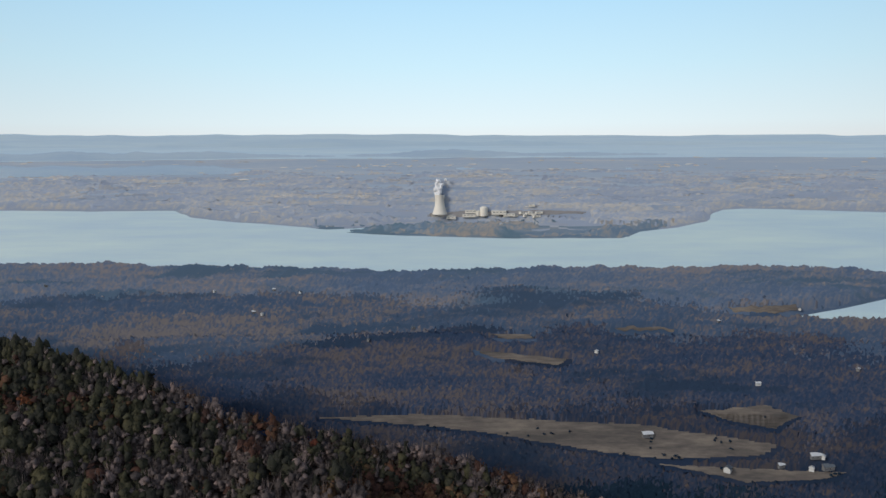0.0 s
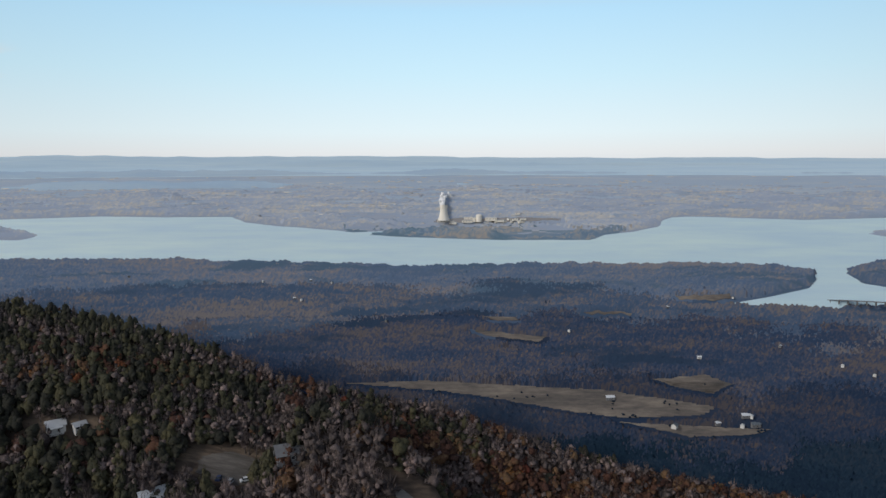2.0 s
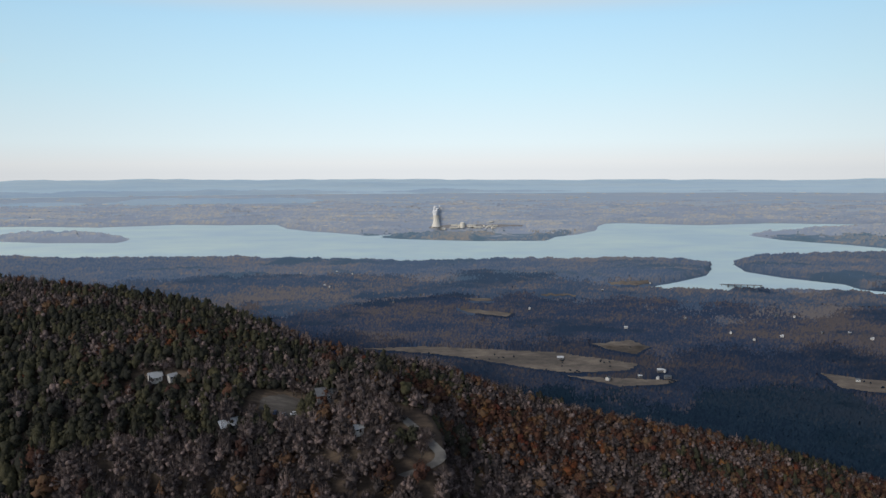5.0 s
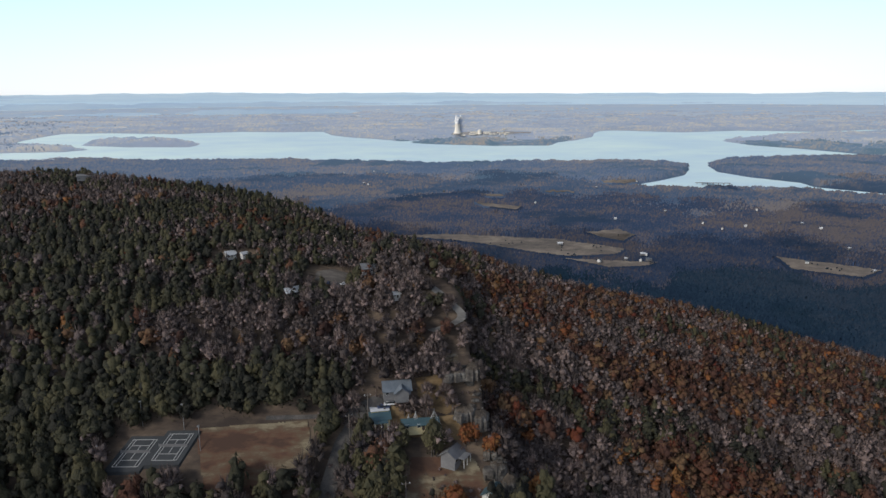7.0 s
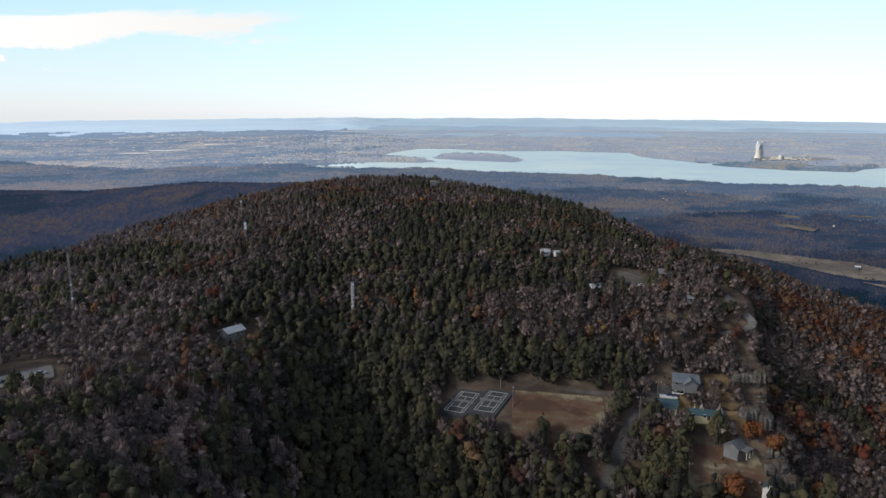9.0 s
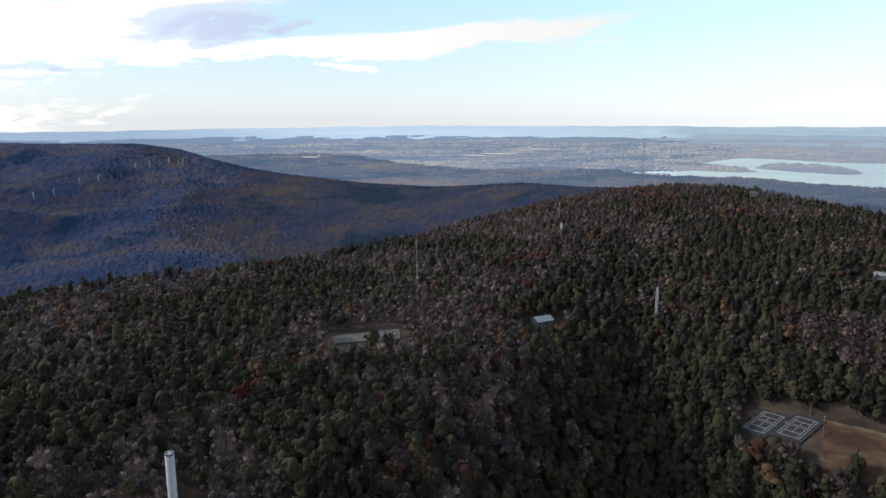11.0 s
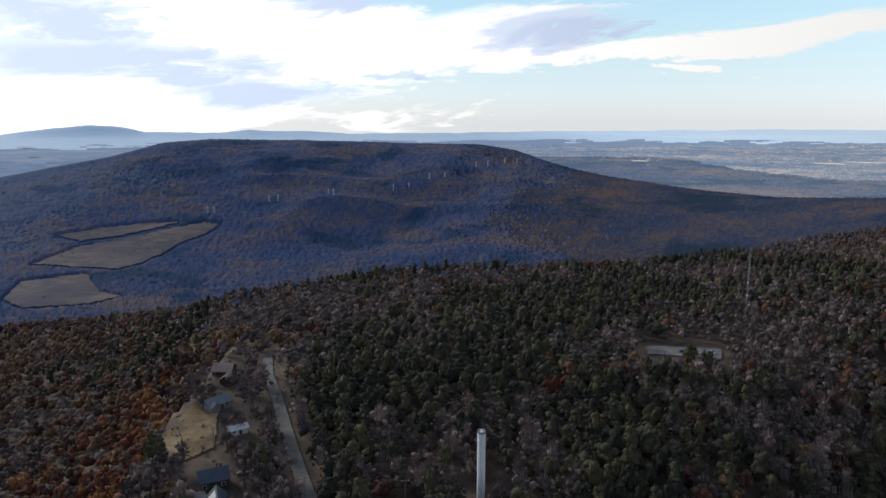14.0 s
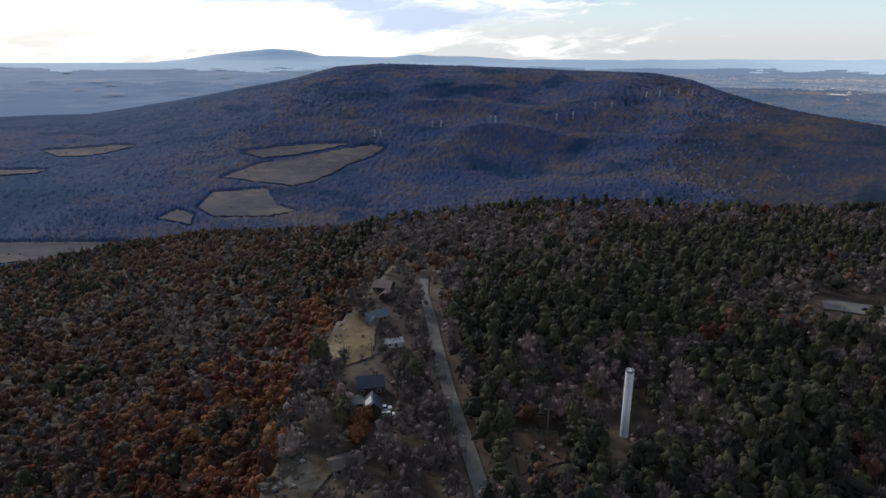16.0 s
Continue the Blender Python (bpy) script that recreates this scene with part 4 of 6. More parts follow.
def build_valley_woods():
    def shade(az, d, dice):
        return rough_land(az / 4, d / 500, 77) - 0.5 + 0.05 * dice

    def seen(az, d):
        return np.degrees(np.arctan(390 / d)) < -look_up(CREST, az, 2) + 1.0

    # zones follow the haze steps painted into the valley materials
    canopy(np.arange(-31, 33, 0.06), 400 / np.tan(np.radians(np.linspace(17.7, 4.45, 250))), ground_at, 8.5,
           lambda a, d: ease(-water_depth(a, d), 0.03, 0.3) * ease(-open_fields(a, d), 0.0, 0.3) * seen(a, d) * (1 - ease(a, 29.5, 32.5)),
           [("valley_pine_woods", lambda a, d, x: (d < 1790 + 450 * shade(a, d, x)) & (a < 4), M_VPINE, "dark pine woods tinted with haze at the mountain's foot"),
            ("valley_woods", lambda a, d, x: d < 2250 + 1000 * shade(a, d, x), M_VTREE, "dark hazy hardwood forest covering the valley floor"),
            ("middle_woods", lambda a, d, x: d < 2950 + 1100 * shade(a, d, x), M_VMID, "dusky hazy hardwood forest in the valley"),
            ("lowland_woods", lambda a, d, x: d < 3700 + 1200 * shade(a, d, x), M_LTREE, "haze-blue and brown hardwood forest in the middle of the valley"),
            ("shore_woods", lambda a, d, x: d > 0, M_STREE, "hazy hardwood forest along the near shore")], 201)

    def far_cover(a, d):
        x, y = -np.sin(np.radians(a)) * d, np.cos(np.radians(a)) * d
        groves = np.maximum(0.12 + 0.88 * ease(rough_land(x / 210, y / 210, 95), 0.38, 0.5), (a > 32) * (d < 5500))
        plant = (a > -4.3) & (a < 1.5) & (d > 6560) & (d < 7080)
        return ease(-water_depth(a, d), 0.02, 0.2) * groves * (d > 5150 + (look_up(MESA, a) + 1500 - 5150) * ease(a, 24, 36)) * ~plant

    # haze and cloud shade come from the zone materials' colours
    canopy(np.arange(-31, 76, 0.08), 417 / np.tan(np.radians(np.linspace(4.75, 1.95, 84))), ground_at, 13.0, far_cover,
           [("point_woods", lambda a, d, x: (a < 8) & (d < 6200 + 500 * (rough_land(a / 2, d / 300, 35) - 0.5) + 60 * x), M_POINT, "hazy blue-grey woods along the points of the far shore"),
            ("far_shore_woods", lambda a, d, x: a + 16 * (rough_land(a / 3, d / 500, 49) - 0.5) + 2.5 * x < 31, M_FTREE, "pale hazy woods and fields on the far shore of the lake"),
            ("hazed_woods", lambda a, d, x: d < 5500 + 2600 * ease(a, 48, 60) + 700 * (rough_land(a / 5, d / 700, 39) - 0.5) + 40 * x, M_STREE, "haze-blue forest on the plain beyond the mountain"),
            ("midland_woods", lambda a, d, x: d > 0, M_MIDLAND, "shaded haze-blue woods and fields across the wide plain")], 202)

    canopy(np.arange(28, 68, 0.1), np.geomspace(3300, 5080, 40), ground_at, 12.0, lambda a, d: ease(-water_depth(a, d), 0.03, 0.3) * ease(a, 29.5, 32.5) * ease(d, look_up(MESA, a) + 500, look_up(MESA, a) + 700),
           [("plain_forest", lambda a, d, x: d > 0, M_STREE, "haze-blue forest at the back of the mountain")], 205)

    def side_cover(a, d):
        dip = np.degrees(np.arctan(-height(a, d) / d))
        return ease(-open_fields(a, d), 0.0, 0.3) * (dip < -look_up(CREST, a, 2) + 0.6) * (1 - ease(d, look_up(MESA, a) + 250, look_up(MESA, a) + 400))

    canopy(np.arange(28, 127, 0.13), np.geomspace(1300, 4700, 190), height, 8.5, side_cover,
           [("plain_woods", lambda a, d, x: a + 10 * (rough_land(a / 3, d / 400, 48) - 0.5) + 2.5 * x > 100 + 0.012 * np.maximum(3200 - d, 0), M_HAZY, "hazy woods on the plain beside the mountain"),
            ("spur_woods", lambda a, d, x: a + 12 * (rough_land(a / 3, d / 400, 47) - 0.5) + 2.5 * x < 70, M_SPUR, "dark hazed forest on the spurs across the valley"),
            ("mesa_woods", lambda a, d, x: d > 0, M_MTREE, "dark haze-blue and brown forest on the flat-topped mountain")], 203)
    # hedgerow trees in the pastures
    az, d = scatter(-31, 127, 1300, 6500, 10.0, 15)
    keep = (field_depth(az, d) > 0.02) & ((d < 2600) | (az > 60)) & (rng.uniform(0, 1, len(az)) < 0.3) & (rough_land(az * 2.2, d / 45, 46) > 0.66)
    az, d = az[keep], d[keep]
    v, f, where = spread(CROWNS["rust", 3], az, d, ground_at(az, d) - 0.5, np.full(len(az), 7.0), np.full(len(az), 5.0), 204)
    tagged(add_mesh("hedgerow_trees", v, f, [M_VPINE], None, True, where), "dark trees scattered along hedges in the pastures", "trees", kind="stuff")


def build_ridges():
    """Wooded ridges one behind another towards the horizon, each a long bank with an uneven crest."""
    az = np.arange(-34, 38, 0.07)
    # the ridges' haze is in their base colours
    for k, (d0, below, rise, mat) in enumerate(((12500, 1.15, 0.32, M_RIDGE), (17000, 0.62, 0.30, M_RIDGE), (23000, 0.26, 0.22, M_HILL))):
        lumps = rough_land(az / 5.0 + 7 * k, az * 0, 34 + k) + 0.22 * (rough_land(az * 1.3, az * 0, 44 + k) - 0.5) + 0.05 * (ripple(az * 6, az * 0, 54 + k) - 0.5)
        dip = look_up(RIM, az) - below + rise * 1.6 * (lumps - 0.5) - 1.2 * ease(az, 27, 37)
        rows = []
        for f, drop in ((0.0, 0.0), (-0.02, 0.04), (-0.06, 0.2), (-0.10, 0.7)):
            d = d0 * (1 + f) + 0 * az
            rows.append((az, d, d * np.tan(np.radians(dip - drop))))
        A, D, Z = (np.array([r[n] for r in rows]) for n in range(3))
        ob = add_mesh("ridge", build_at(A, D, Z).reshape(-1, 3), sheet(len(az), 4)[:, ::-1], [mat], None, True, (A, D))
        tagged(ob, "long wooded ridge in haze blue towards the horizon", "hills", kind="structure")


def build_brush():
    """Low leafless brush in the yards and along the bluff tops."""
    r = np.random.default_rng(31)
    az = np.concatenate([r.uniform(89.5, 105, 480), r.uniform(-2.5, 10.5, 700), r.uniform(76, 84, 90)])
    d = np.concatenate([r.uniform(150, 335, 480), r.uniform(205, 350, 700), r.uniform(165, 192, 90)])
    x, y = -np.sin(np.radians(az)) * d, np.cos(np.radians(az)) * d
    keep = (d < look_up(BLUFF, az) + 6) & (rough_land(x / 18, y / 18, 44) > 0.44)
    az, d = az[keep], d[keep]
    size = r.uniform(0.9, 2.6, len(az))
    v, f, where = spread(CROWNS["bare", 3], az, d, height(az, d), size, size * 0.8, 207)
    tagged(add_mesh("brush", v, f, [M_BARE], None, True, where), "low leafless brush scattered over the yards", "brush", kind="stuff")


def build_rubble():
    """Small broken stones strewn over the bluff tops."""
    r = np.random.default_rng(37)
    az = np.concatenate([r.uniform(99.2, 105.6, 260), r.normal(-1.2, 1.2, 110), r.uniform(95.5, 100.8, 60)])
    d = np.concatenate([r.uniform(152, 190, 260), r.uniform(218, 330, 110), r.uniform(205, 265, 60)])
    keep = np.abs(d - look_up(BLUFF, az)) < 34
    az, d = az[keep], d[keep]
    iv, jf = icosa()
    stones = [(iv * r.uniform(0.5, 1.2, (12, 1)) * (0.5, 0.5, 0.4), jf) for _ in range(6)]
    size = 0.5 + 1.5 * r.uniform(0, 1, len(az)) ** 3
    v, f, where = spread(stones, az, d, height(az, d) + 0.5, size, size, 208)
    tagged(add_mesh("rubble", v, f, [M_STONE], None, False, where), "pale broken stones strewn along the bluff", "stones", kind="stuff")


M_STONE = surface("broken_sandstone", [(0.35, (0.10, 0.095, 0.088)), (0.5, (0.19, 0.18, 0.165)), (0.65, (0.33, 0.315, 0.29))], 0.5, 3.0, each=0.4)
build_mountain_woods()
build_rubble()
build_brush()
build_valley_woods()
build_ridges()

# ---- things ----
M_ROOF_SLATE = surface("slate_blue_shingles", [(0.35, (0.10, 0.12, 0.14)), (0.65, (0.17, 0.195, 0.22))], 0.4, 3.0, 0.8, 0.4)
M_ROOF_GREY = surface("grey_shingles", [(0.35, (0.13, 0.13, 0.135)), (0.65, (0.21, 0.21, 0.21))], 0.4, 3.0, 0.85, 0.4)
M_ROOF_DARK = surface("dark_blue_metal_roof", [(0.35, (0.035, 0.05, 0.075)), (0.65, (0.06, 0.08, 0.11))], 0.3, 2.0, 0.5, 0.2)
M_ROOF_BROWN = surface("brown_shingles", [(0.35, (0.240, 0.168, 0.144)), (0.65, (0.384, 0.280, 0.240))], 0.4, 3.0, 0.85, 0.4)
M_ROOF_TAUPE = surface("taupe_shingles", [(0.35, (0.085, 0.07, 0.062)), (0.65, (0.13, 0.108, 0.095))], 0.4, 3.0, 0.85, 0.4)
M_ROOF_PALE = surface("pale_weathered_metal_roof", [(0.35, (0.44, 0.45, 0.46)), (0.65, (0.58, 0.59, 0.595))], 0.3, 2.0, 0.5, 0.15)
M_ROOF_WHITE = surface("white_metal_roof", [(0.35, (0.62, 0.64, 0.65)), (0.65, (0.76, 0.77, 0.78))], 0.3, 2.0, 0.45, 0.1)
M_ROOF_TEAL = surface("teal_metal_roof", [(0.35, (0.043, 0.081, 0.096)), (0.65, (0.068, 0.118, 0.134))], 0.3, 2.0, 0.5, 0.2)
M_WALL_WHITE = surface("white_siding", [(0.35, (0.58, 0.57, 0.54)), (0.65, (0.74, 0.73, 0.70))], 0.3, 2.0, 0.7, 0.15)
M_WALL_GREY = surface("grey_siding", [(0.35, (0.15, 0.15, 0.155)), (0.65, (0.23, 0.23, 0.23))], 0.3, 2.0, 0.75, 0.2)
M_WALL_CREAM = surface("cream_siding", [(0.35, (0.50, 0.43, 0.24)), (0.65, (0.62, 0.55, 0.34))], 0.3, 2.0, 0.75, 0.2)
M_WALL_DARK = surface("dark_timber", [(0.35, (0.05, 0.04, 0.035)), (0.65, (0.09, 0.07, 0.06))], 0.3, 2.0, 0.8, 0.3)
M_GLASS = surface("dark_window_glass", [(0.35, (0.02, 0.025, 0.03)), (0.65, (0.04, 0.045, 0.05))], 0.3, 2.0, 0.12, 0.0, spec=0.6)
M_ASPHALT = surface("worn_asphalt", [(0.40, (0.055, 0.053, 0.052)), (0.5, (0.085, 0.080, 0.076)), (0.60, (0.125, 0.115, 0.105))], 0.12, 1.5, 0.9, 0.2)
M_COURT = surface("dark_court_asphalt", [(0.35, (0.035, 0.04, 0.045)), (0.65, (0.06, 0.064, 0.068))], 0.1, 1.5, 0.9, 0.2)
M_PAINT = surface("white_line_paint", [(0.3, (0.384, 0.384, 0.372)), (0.7, (0.496, 0.496, 0.484))], 0.5, 4.0, 0.7, 0.05)
M_DIRT = surface("red_dirt_and_dry_grass", [(0.42, (0.072, 0.042, 0.030)), (0.48, (0.115, 0.062, 0.040)), (0.53, (0.125, 0.092, 0.060)), (0.59, (0.23, 0.195, 0.13))], 32, 140, plan=True)
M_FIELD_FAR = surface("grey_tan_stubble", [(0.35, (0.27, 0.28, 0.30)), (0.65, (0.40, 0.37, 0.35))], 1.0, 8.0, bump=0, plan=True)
M_LAWN = surface("dry_yellow_lawn", [(0.40, (0.085, 0.056, 0.030)), (0.47, (0.150, 0.102, 0.053)), (0.54, (0.215, 0.150, 0.079)), (0.61, (0.300, 0.226, 0.128))], 40, 200, plan=True)
M_SAND = surface("rocky_sand_and_dead_grass", [(0.42, (0.040, 0.034, 0.028)), (0.48, (0.075, 0.058, 0.040)), (0.53, (0.12, 0.092, 0.058)), (0.60, (0.20, 0.175, 0.14))], 60, 300, plan=True)
M_TRACK = surface("leaf_strewn_lane", [(0.40, (0.060, 0.053, 0.047)), (0.5, (0.095, 0.085, 0.076)), (0.60, (0.14, 0.125, 0.112))], 30, 200, plan=True)
M_LANE = surface("weathered_chip_seal", [(0.40, (0.10, 0.096, 0.09)), (0.5, (0.15, 0.143, 0.134)), (0.60, (0.21, 0.20, 0.185))], 30, 200, plan=True)
M_ROCK = surface("pale_sandstone", [(0.38, (0.041, 0.037, 0.033)), (0.48, (0.082, 0.074, 0.066)), (0.55, (0.123, 0.113, 0.100)), (0.64, (0.205, 0.193, 0.172))], 0.25, 1.2, 0.9, 0.6)
M_CAPROCK = surface("weathered_rock_and_dead_grass", [(0.40, (0.045, 0.037, 0.030)), (0.5, (0.085, 0.068, 0.052)), (0.60, (0.15, 0.125, 0.10))], 0.2, 1.5, 0.95, 0.5)
M_CONCRETE = surface("cream_concrete", [(0.35, (0.88, 0.82, 0.70)), (0.65, (0.95, 0.90, 0.79))], 0.4, 2.0, 0.85, 0.05)
M_STEAM = surface("white_steam", [(0.35, (0.96, 0.96, 0.96)), (0.65, (0.98, 0.98, 0.98))], 0.5, 2.0, 1.0, 0.0)
M_TANK = surface("white_painted_steel", [(0.35, (0.877, 0.911, 0.935)), (0.65, (0.967, 0.989, 1.002))], 0.2, 1.2, 0.4, 0.05, spec=0.5)
M_STEEL = surface("galvanised_steel", [(0.35, (0.34, 0.35, 0.36)), (0.65, (0.5, 0.51, 0.52))], 0.4, 3.0, 0.45, 0.1, metal=0.6)
M_POLE = surface("weathered_pole", [(0.35, (0.143, 0.125, 0.110)), (0.65, (0.220, 0.192, 0.170))], 0.4, 3.0, 0.85, 0.2)
M_TYRE = surface("black_rubber", [(0.35, (0.015, 0.015, 0.016)), (0.65, (0.03, 0.03, 0.03))], 0.5, 4.0, 0.9, 0.1)
M_CAR_WHITE = surface("white_car_paint", [(0.3, (0.70, 0.71, 0.72)), (0.7, (0.78, 0.79, 0.80))], 0.3, 2.0, 0.3, 0.0, spec=0.5)
M_CAR_SILVER = surface("silver_car_paint", [(0.3, (0.34, 0.35, 0.36)), (0.7, (0.42, 0.43, 0.44))], 0.3, 2.0, 0.3, 0.0, spec=0.5)
M_CAR_BLUE = surface("dark_blue_car_paint", [(0.3, (0.03, 0.05, 0.11)), (0.7, (0.05, 0.075, 0.15))], 0.3, 2.0, 0.3, 0.0, spec=0.5)


def foot(az, dip):
    """Distance at which a sight line of that dip meets the ground."""
    d = np.geomspace(60, 12000, 6000)
    z = ground_at(np.full(d.shape, float(az)), d)
    return float(d[np.argmax(z >= -d * math.tan(radians(dip)))])


def ground_height(az, d):
    return float(ground_at(np.array([float(az)]), np.array([float(d)]))[0])


def part(name, bm, material, parent, label=""):
    """Links a bmesh as one mesh object under a thing or a part."""
    me = bpy.data.meshes.new(name)
    bmesh.ops.recalc_face_normals(bm, faces=bm.faces[:])
    bm.to_mesh(me)
    bm.free()
    me.materials.append(material)
    ob = new(name, me)
    ob.parent = parent
    if label:
        ob["label"] = label
    return ob


def thing(name, label, category, az, d, turn=0.0, group="", lift=0.0):
    """An Empty at a place on the ground, at the scale of that place; local y points away from the mountain's lookout, turned by turn degrees."""
    ob = new(name)
    ob.location = [float(v) for v in build_at(np.array(az), np.array(d), np.array(ground_height(az, d) + lift))]
    s = float(shrink(np.array(float(az)), np.array(float(d))))
    ob.scale = (s, s, s)
    ob.rotation_euler = (0, 0, radians(az + turn))
    return tagged(ob, label, category, group)


def box(bm, x, y, z, sx, sy, sz, bevel=0.0):
    """A box standing on z, centred on x, y."""
    made = bmesh.ops.create_cube(bm, size=1.0, matrix=Matrix.Translation((x, y, z + sz / 2)) @ Matrix.Diagonal((sx, sy, sz, 1)))
    if bevel:
        bmesh.ops.bevel(bm, geom=list({e for v in made["verts"] for e in v.link_edges}), offset=bevel, segments=1, affect="EDGES")
    return bm


def solid(verts, faces):
    bm = bmesh.new()
    vs = [bm.verts.new(v) for v in verts]
    for f in faces:
        bm.faces.new([vs[i] for i in f])
    return bm


def lathe(profile, n=24, closed=False):
    """A turned solid from (radius, height) rows; closed joins the last row to the first."""
    bm = bmesh.new()
    rows = [[bm.verts.new((r * math.cos(k * 2 * math.pi / n), r * math.sin(k * 2 * math.pi / n), z)) for k in range(n)] for r, z in profile]
    pairs = list(zip(rows, rows[1:])) + ([(rows[-1], rows[0])] if closed else [])
    for a, b in pairs:
        for k in range(n):
            bm.faces.new((a[k], a[(k + 1) % n], b[(k + 1) % n], b[k]))
    if not closed:
        bm.faces.new(rows[0]), bm.faces.new(rows[-1])
    return bm


def rod(bm, a, b, r, n=6):
    a, b = Vector(a), Vector(b)
    m = Matrix.Translation((a + b) / 2) @ (b - a).to_track_quat("Z", "Y").to_matrix().to_4x4()
    bmesh.ops.create_cone(bm, cap_ends=True, segments=n, radius1=r, radius2=r, depth=(b - a).length, matrix=m)
    return bm


def gable_wall(w, l, h, rise):
    x, y = w / 2, l / 2
    v = [(-x, -y, -1.5), (x, -y, -1.5), (x, y, -1.5), (-x, y, -1.5), (-x, -y, h), (x, -y, h), (x, y, h), (-x, y, h), (-x, 0, h + rise), (x, 0, h + rise)]
    return solid(v, [(3, 2, 1, 0), (0, 1, 5, 4), (2, 3, 7, 6), (1, 2, 6, 9, 5), (3, 0, 4, 8, 7), (4, 5, 9, 8), (6, 7, 8, 9)])


def gable_roof(w, l, h, rise, over=0.5, thick=0.22):
    """Two slabs that meet at the ridge along x, with eaves."""
    x, y = w / 2 + over, l / 2 + over
    low = h - rise * over / (l / 2)
    v = []
    for dz in (0.04, 0.04 + thick):
        v += [(-x, -y, low + dz), (x, -y, low + dz), (-x, 0, h + rise + dz), (x, 0, h + rise + dz), (-x, y, low + dz), (x, y, low + dz)]
    f = [(0, 1, 3, 2), (2, 3, 5, 4), (6, 8, 9, 7), (8, 10, 11, 9), (0, 6, 7, 1), (4, 5, 11, 10), (0, 2, 8, 6), (2, 4, 10, 8), (1, 7, 9, 3), (3, 9, 11, 5)]
    return solid(v, f)


def house(label, az, d, turn, w, l, h, rise, wall, roof, wing=None, porch=False, chimney=True, windows=3, group="houses on the mountain", name="house"):
    """A gabled house: walls, roof, door, windows with frames, and where it has them a wing, a porch and a chimney."""
    ob = thing(name, label, "house", az, d, turn, group)
    part("wall", gable_wall(w, l, h, rise), wall, ob)
    top = part("roof", gable_roof(w, l, h, rise), roof, ob)
    if chimney:
        part("chimney", box(bmesh.new(), w * 0.28, l * 0.12, h + rise * 0.5, 0.7, 0.7, rise * 0.75 + 0.6), M_ROCK, top)
    if wing:
        wx, ww, wl = wing
        bm = gable_wall(wl, ww, h * 0.92, rise * 0.8)
        bmesh.ops.transform(bm, matrix=Matrix.Translation((wx, -l / 2 - wl / 2 + 1.5, 0)) @ Matrix.Rotation(math.pi / 2, 4, "Z"), verts=bm.verts[:])
        part("wing", bm, wall, ob)
        bm = gable_roof(wl, ww, h * 0.92, rise * 0.8)
        bmesh.ops.transform(bm, matrix=Matrix.Translation((wx, -l / 2 - wl / 2 + 1.5, 0)) @ Matrix.Rotation(math.pi / 2, 4, "Z"), verts=bm.verts[:])
        part("wing_roof", bm, roof, ob)
    part("door", box(bmesh.new(), w * 0.08, -l / 2 - 0.03, 0.1, 1.0, 0.1, 2.1), M_WALL_DARK, ob)
    for k in range(windows):
        x = -w / 2 + (k + 0.5) * w / windows - w * 0.04
        if abs(x - w * 0.08) < 1.2:
            continue
        for y, face in ((-l / 2, -1), (l / 2, 1)):
            frame_part = part("window", box(bmesh.new(), x, y + face * 0.04, 1.0, 1.3, 0.1, 1.3), M_WALL_WHITE, ob)
            part("pane", box(bmesh.new(), x, y + face * 0.09, 1.1, 1.1, 0.06, 1.1), M_GLASS, frame_part)
    if porch:
        part("porch_roof", box(bmesh.new(), 0, -l / 2 - 1.3, h - 0.35, w * 0.7, 2.8, 0.18), roof, ob)
        for x in (-w * 0.33, 0.0, w * 0.33):
            part("porch_post", box(bmesh.new(), x, -l / 2 - 2.5, -0.5, 0.16, 0.16, h + 0.1), M_WALL_WHITE, ob)
    return ob


def car(label, paint, az, d, turn, van=False):
    ob = thing("car", label, "car", az, d, turn, "parked cars", 0.15)
    long, wide = (5.2, 1.95) if van else (4.6, 1.8)
    part("body", box(bmesh.new(), 0, 0, 0.32, long, wide, 0.62, 0.12), paint, ob)
    t = 0.34 if van else 0.26
    cab = [(-long * t - 0.3, -0.82, 0.92), (long * t - 0.1, -0.82, 0.92), (long * t - 0.1, 0.82, 0.92), (-long * t - 0.3, 0.82, 0.92),
           (-long * t, -0.68, 1.5), (long * t - 0.7, -0.68, 1.5), (long * t - 0.7, 0.68, 1.5), (-long * t, 0.68, 1.5)]
    part("windows", solid(cab, [(3, 2, 1, 0), (4, 5, 6, 7), (0, 1, 5, 4), (1, 2, 6, 5), (2, 3, 7, 6), (3, 0, 4, 7)]), M_GLASS, ob)
    part("car_roof", box(bmesh.new(), -0.35, 0, 1.49, long * 2 * t - 0.75, 1.38, 0.07), paint, ob)
    for x in (-long * 0.31, long * 0.31):
        for y in (-wide / 2 + 0.1, wide / 2 - 0.1):
            part("wheel", rod(bmesh.new(), (x, y - 0.11, 0.32), (x, y + 0.11, 0.32), 0.33, 12), M_TYRE, ob)
    return ob


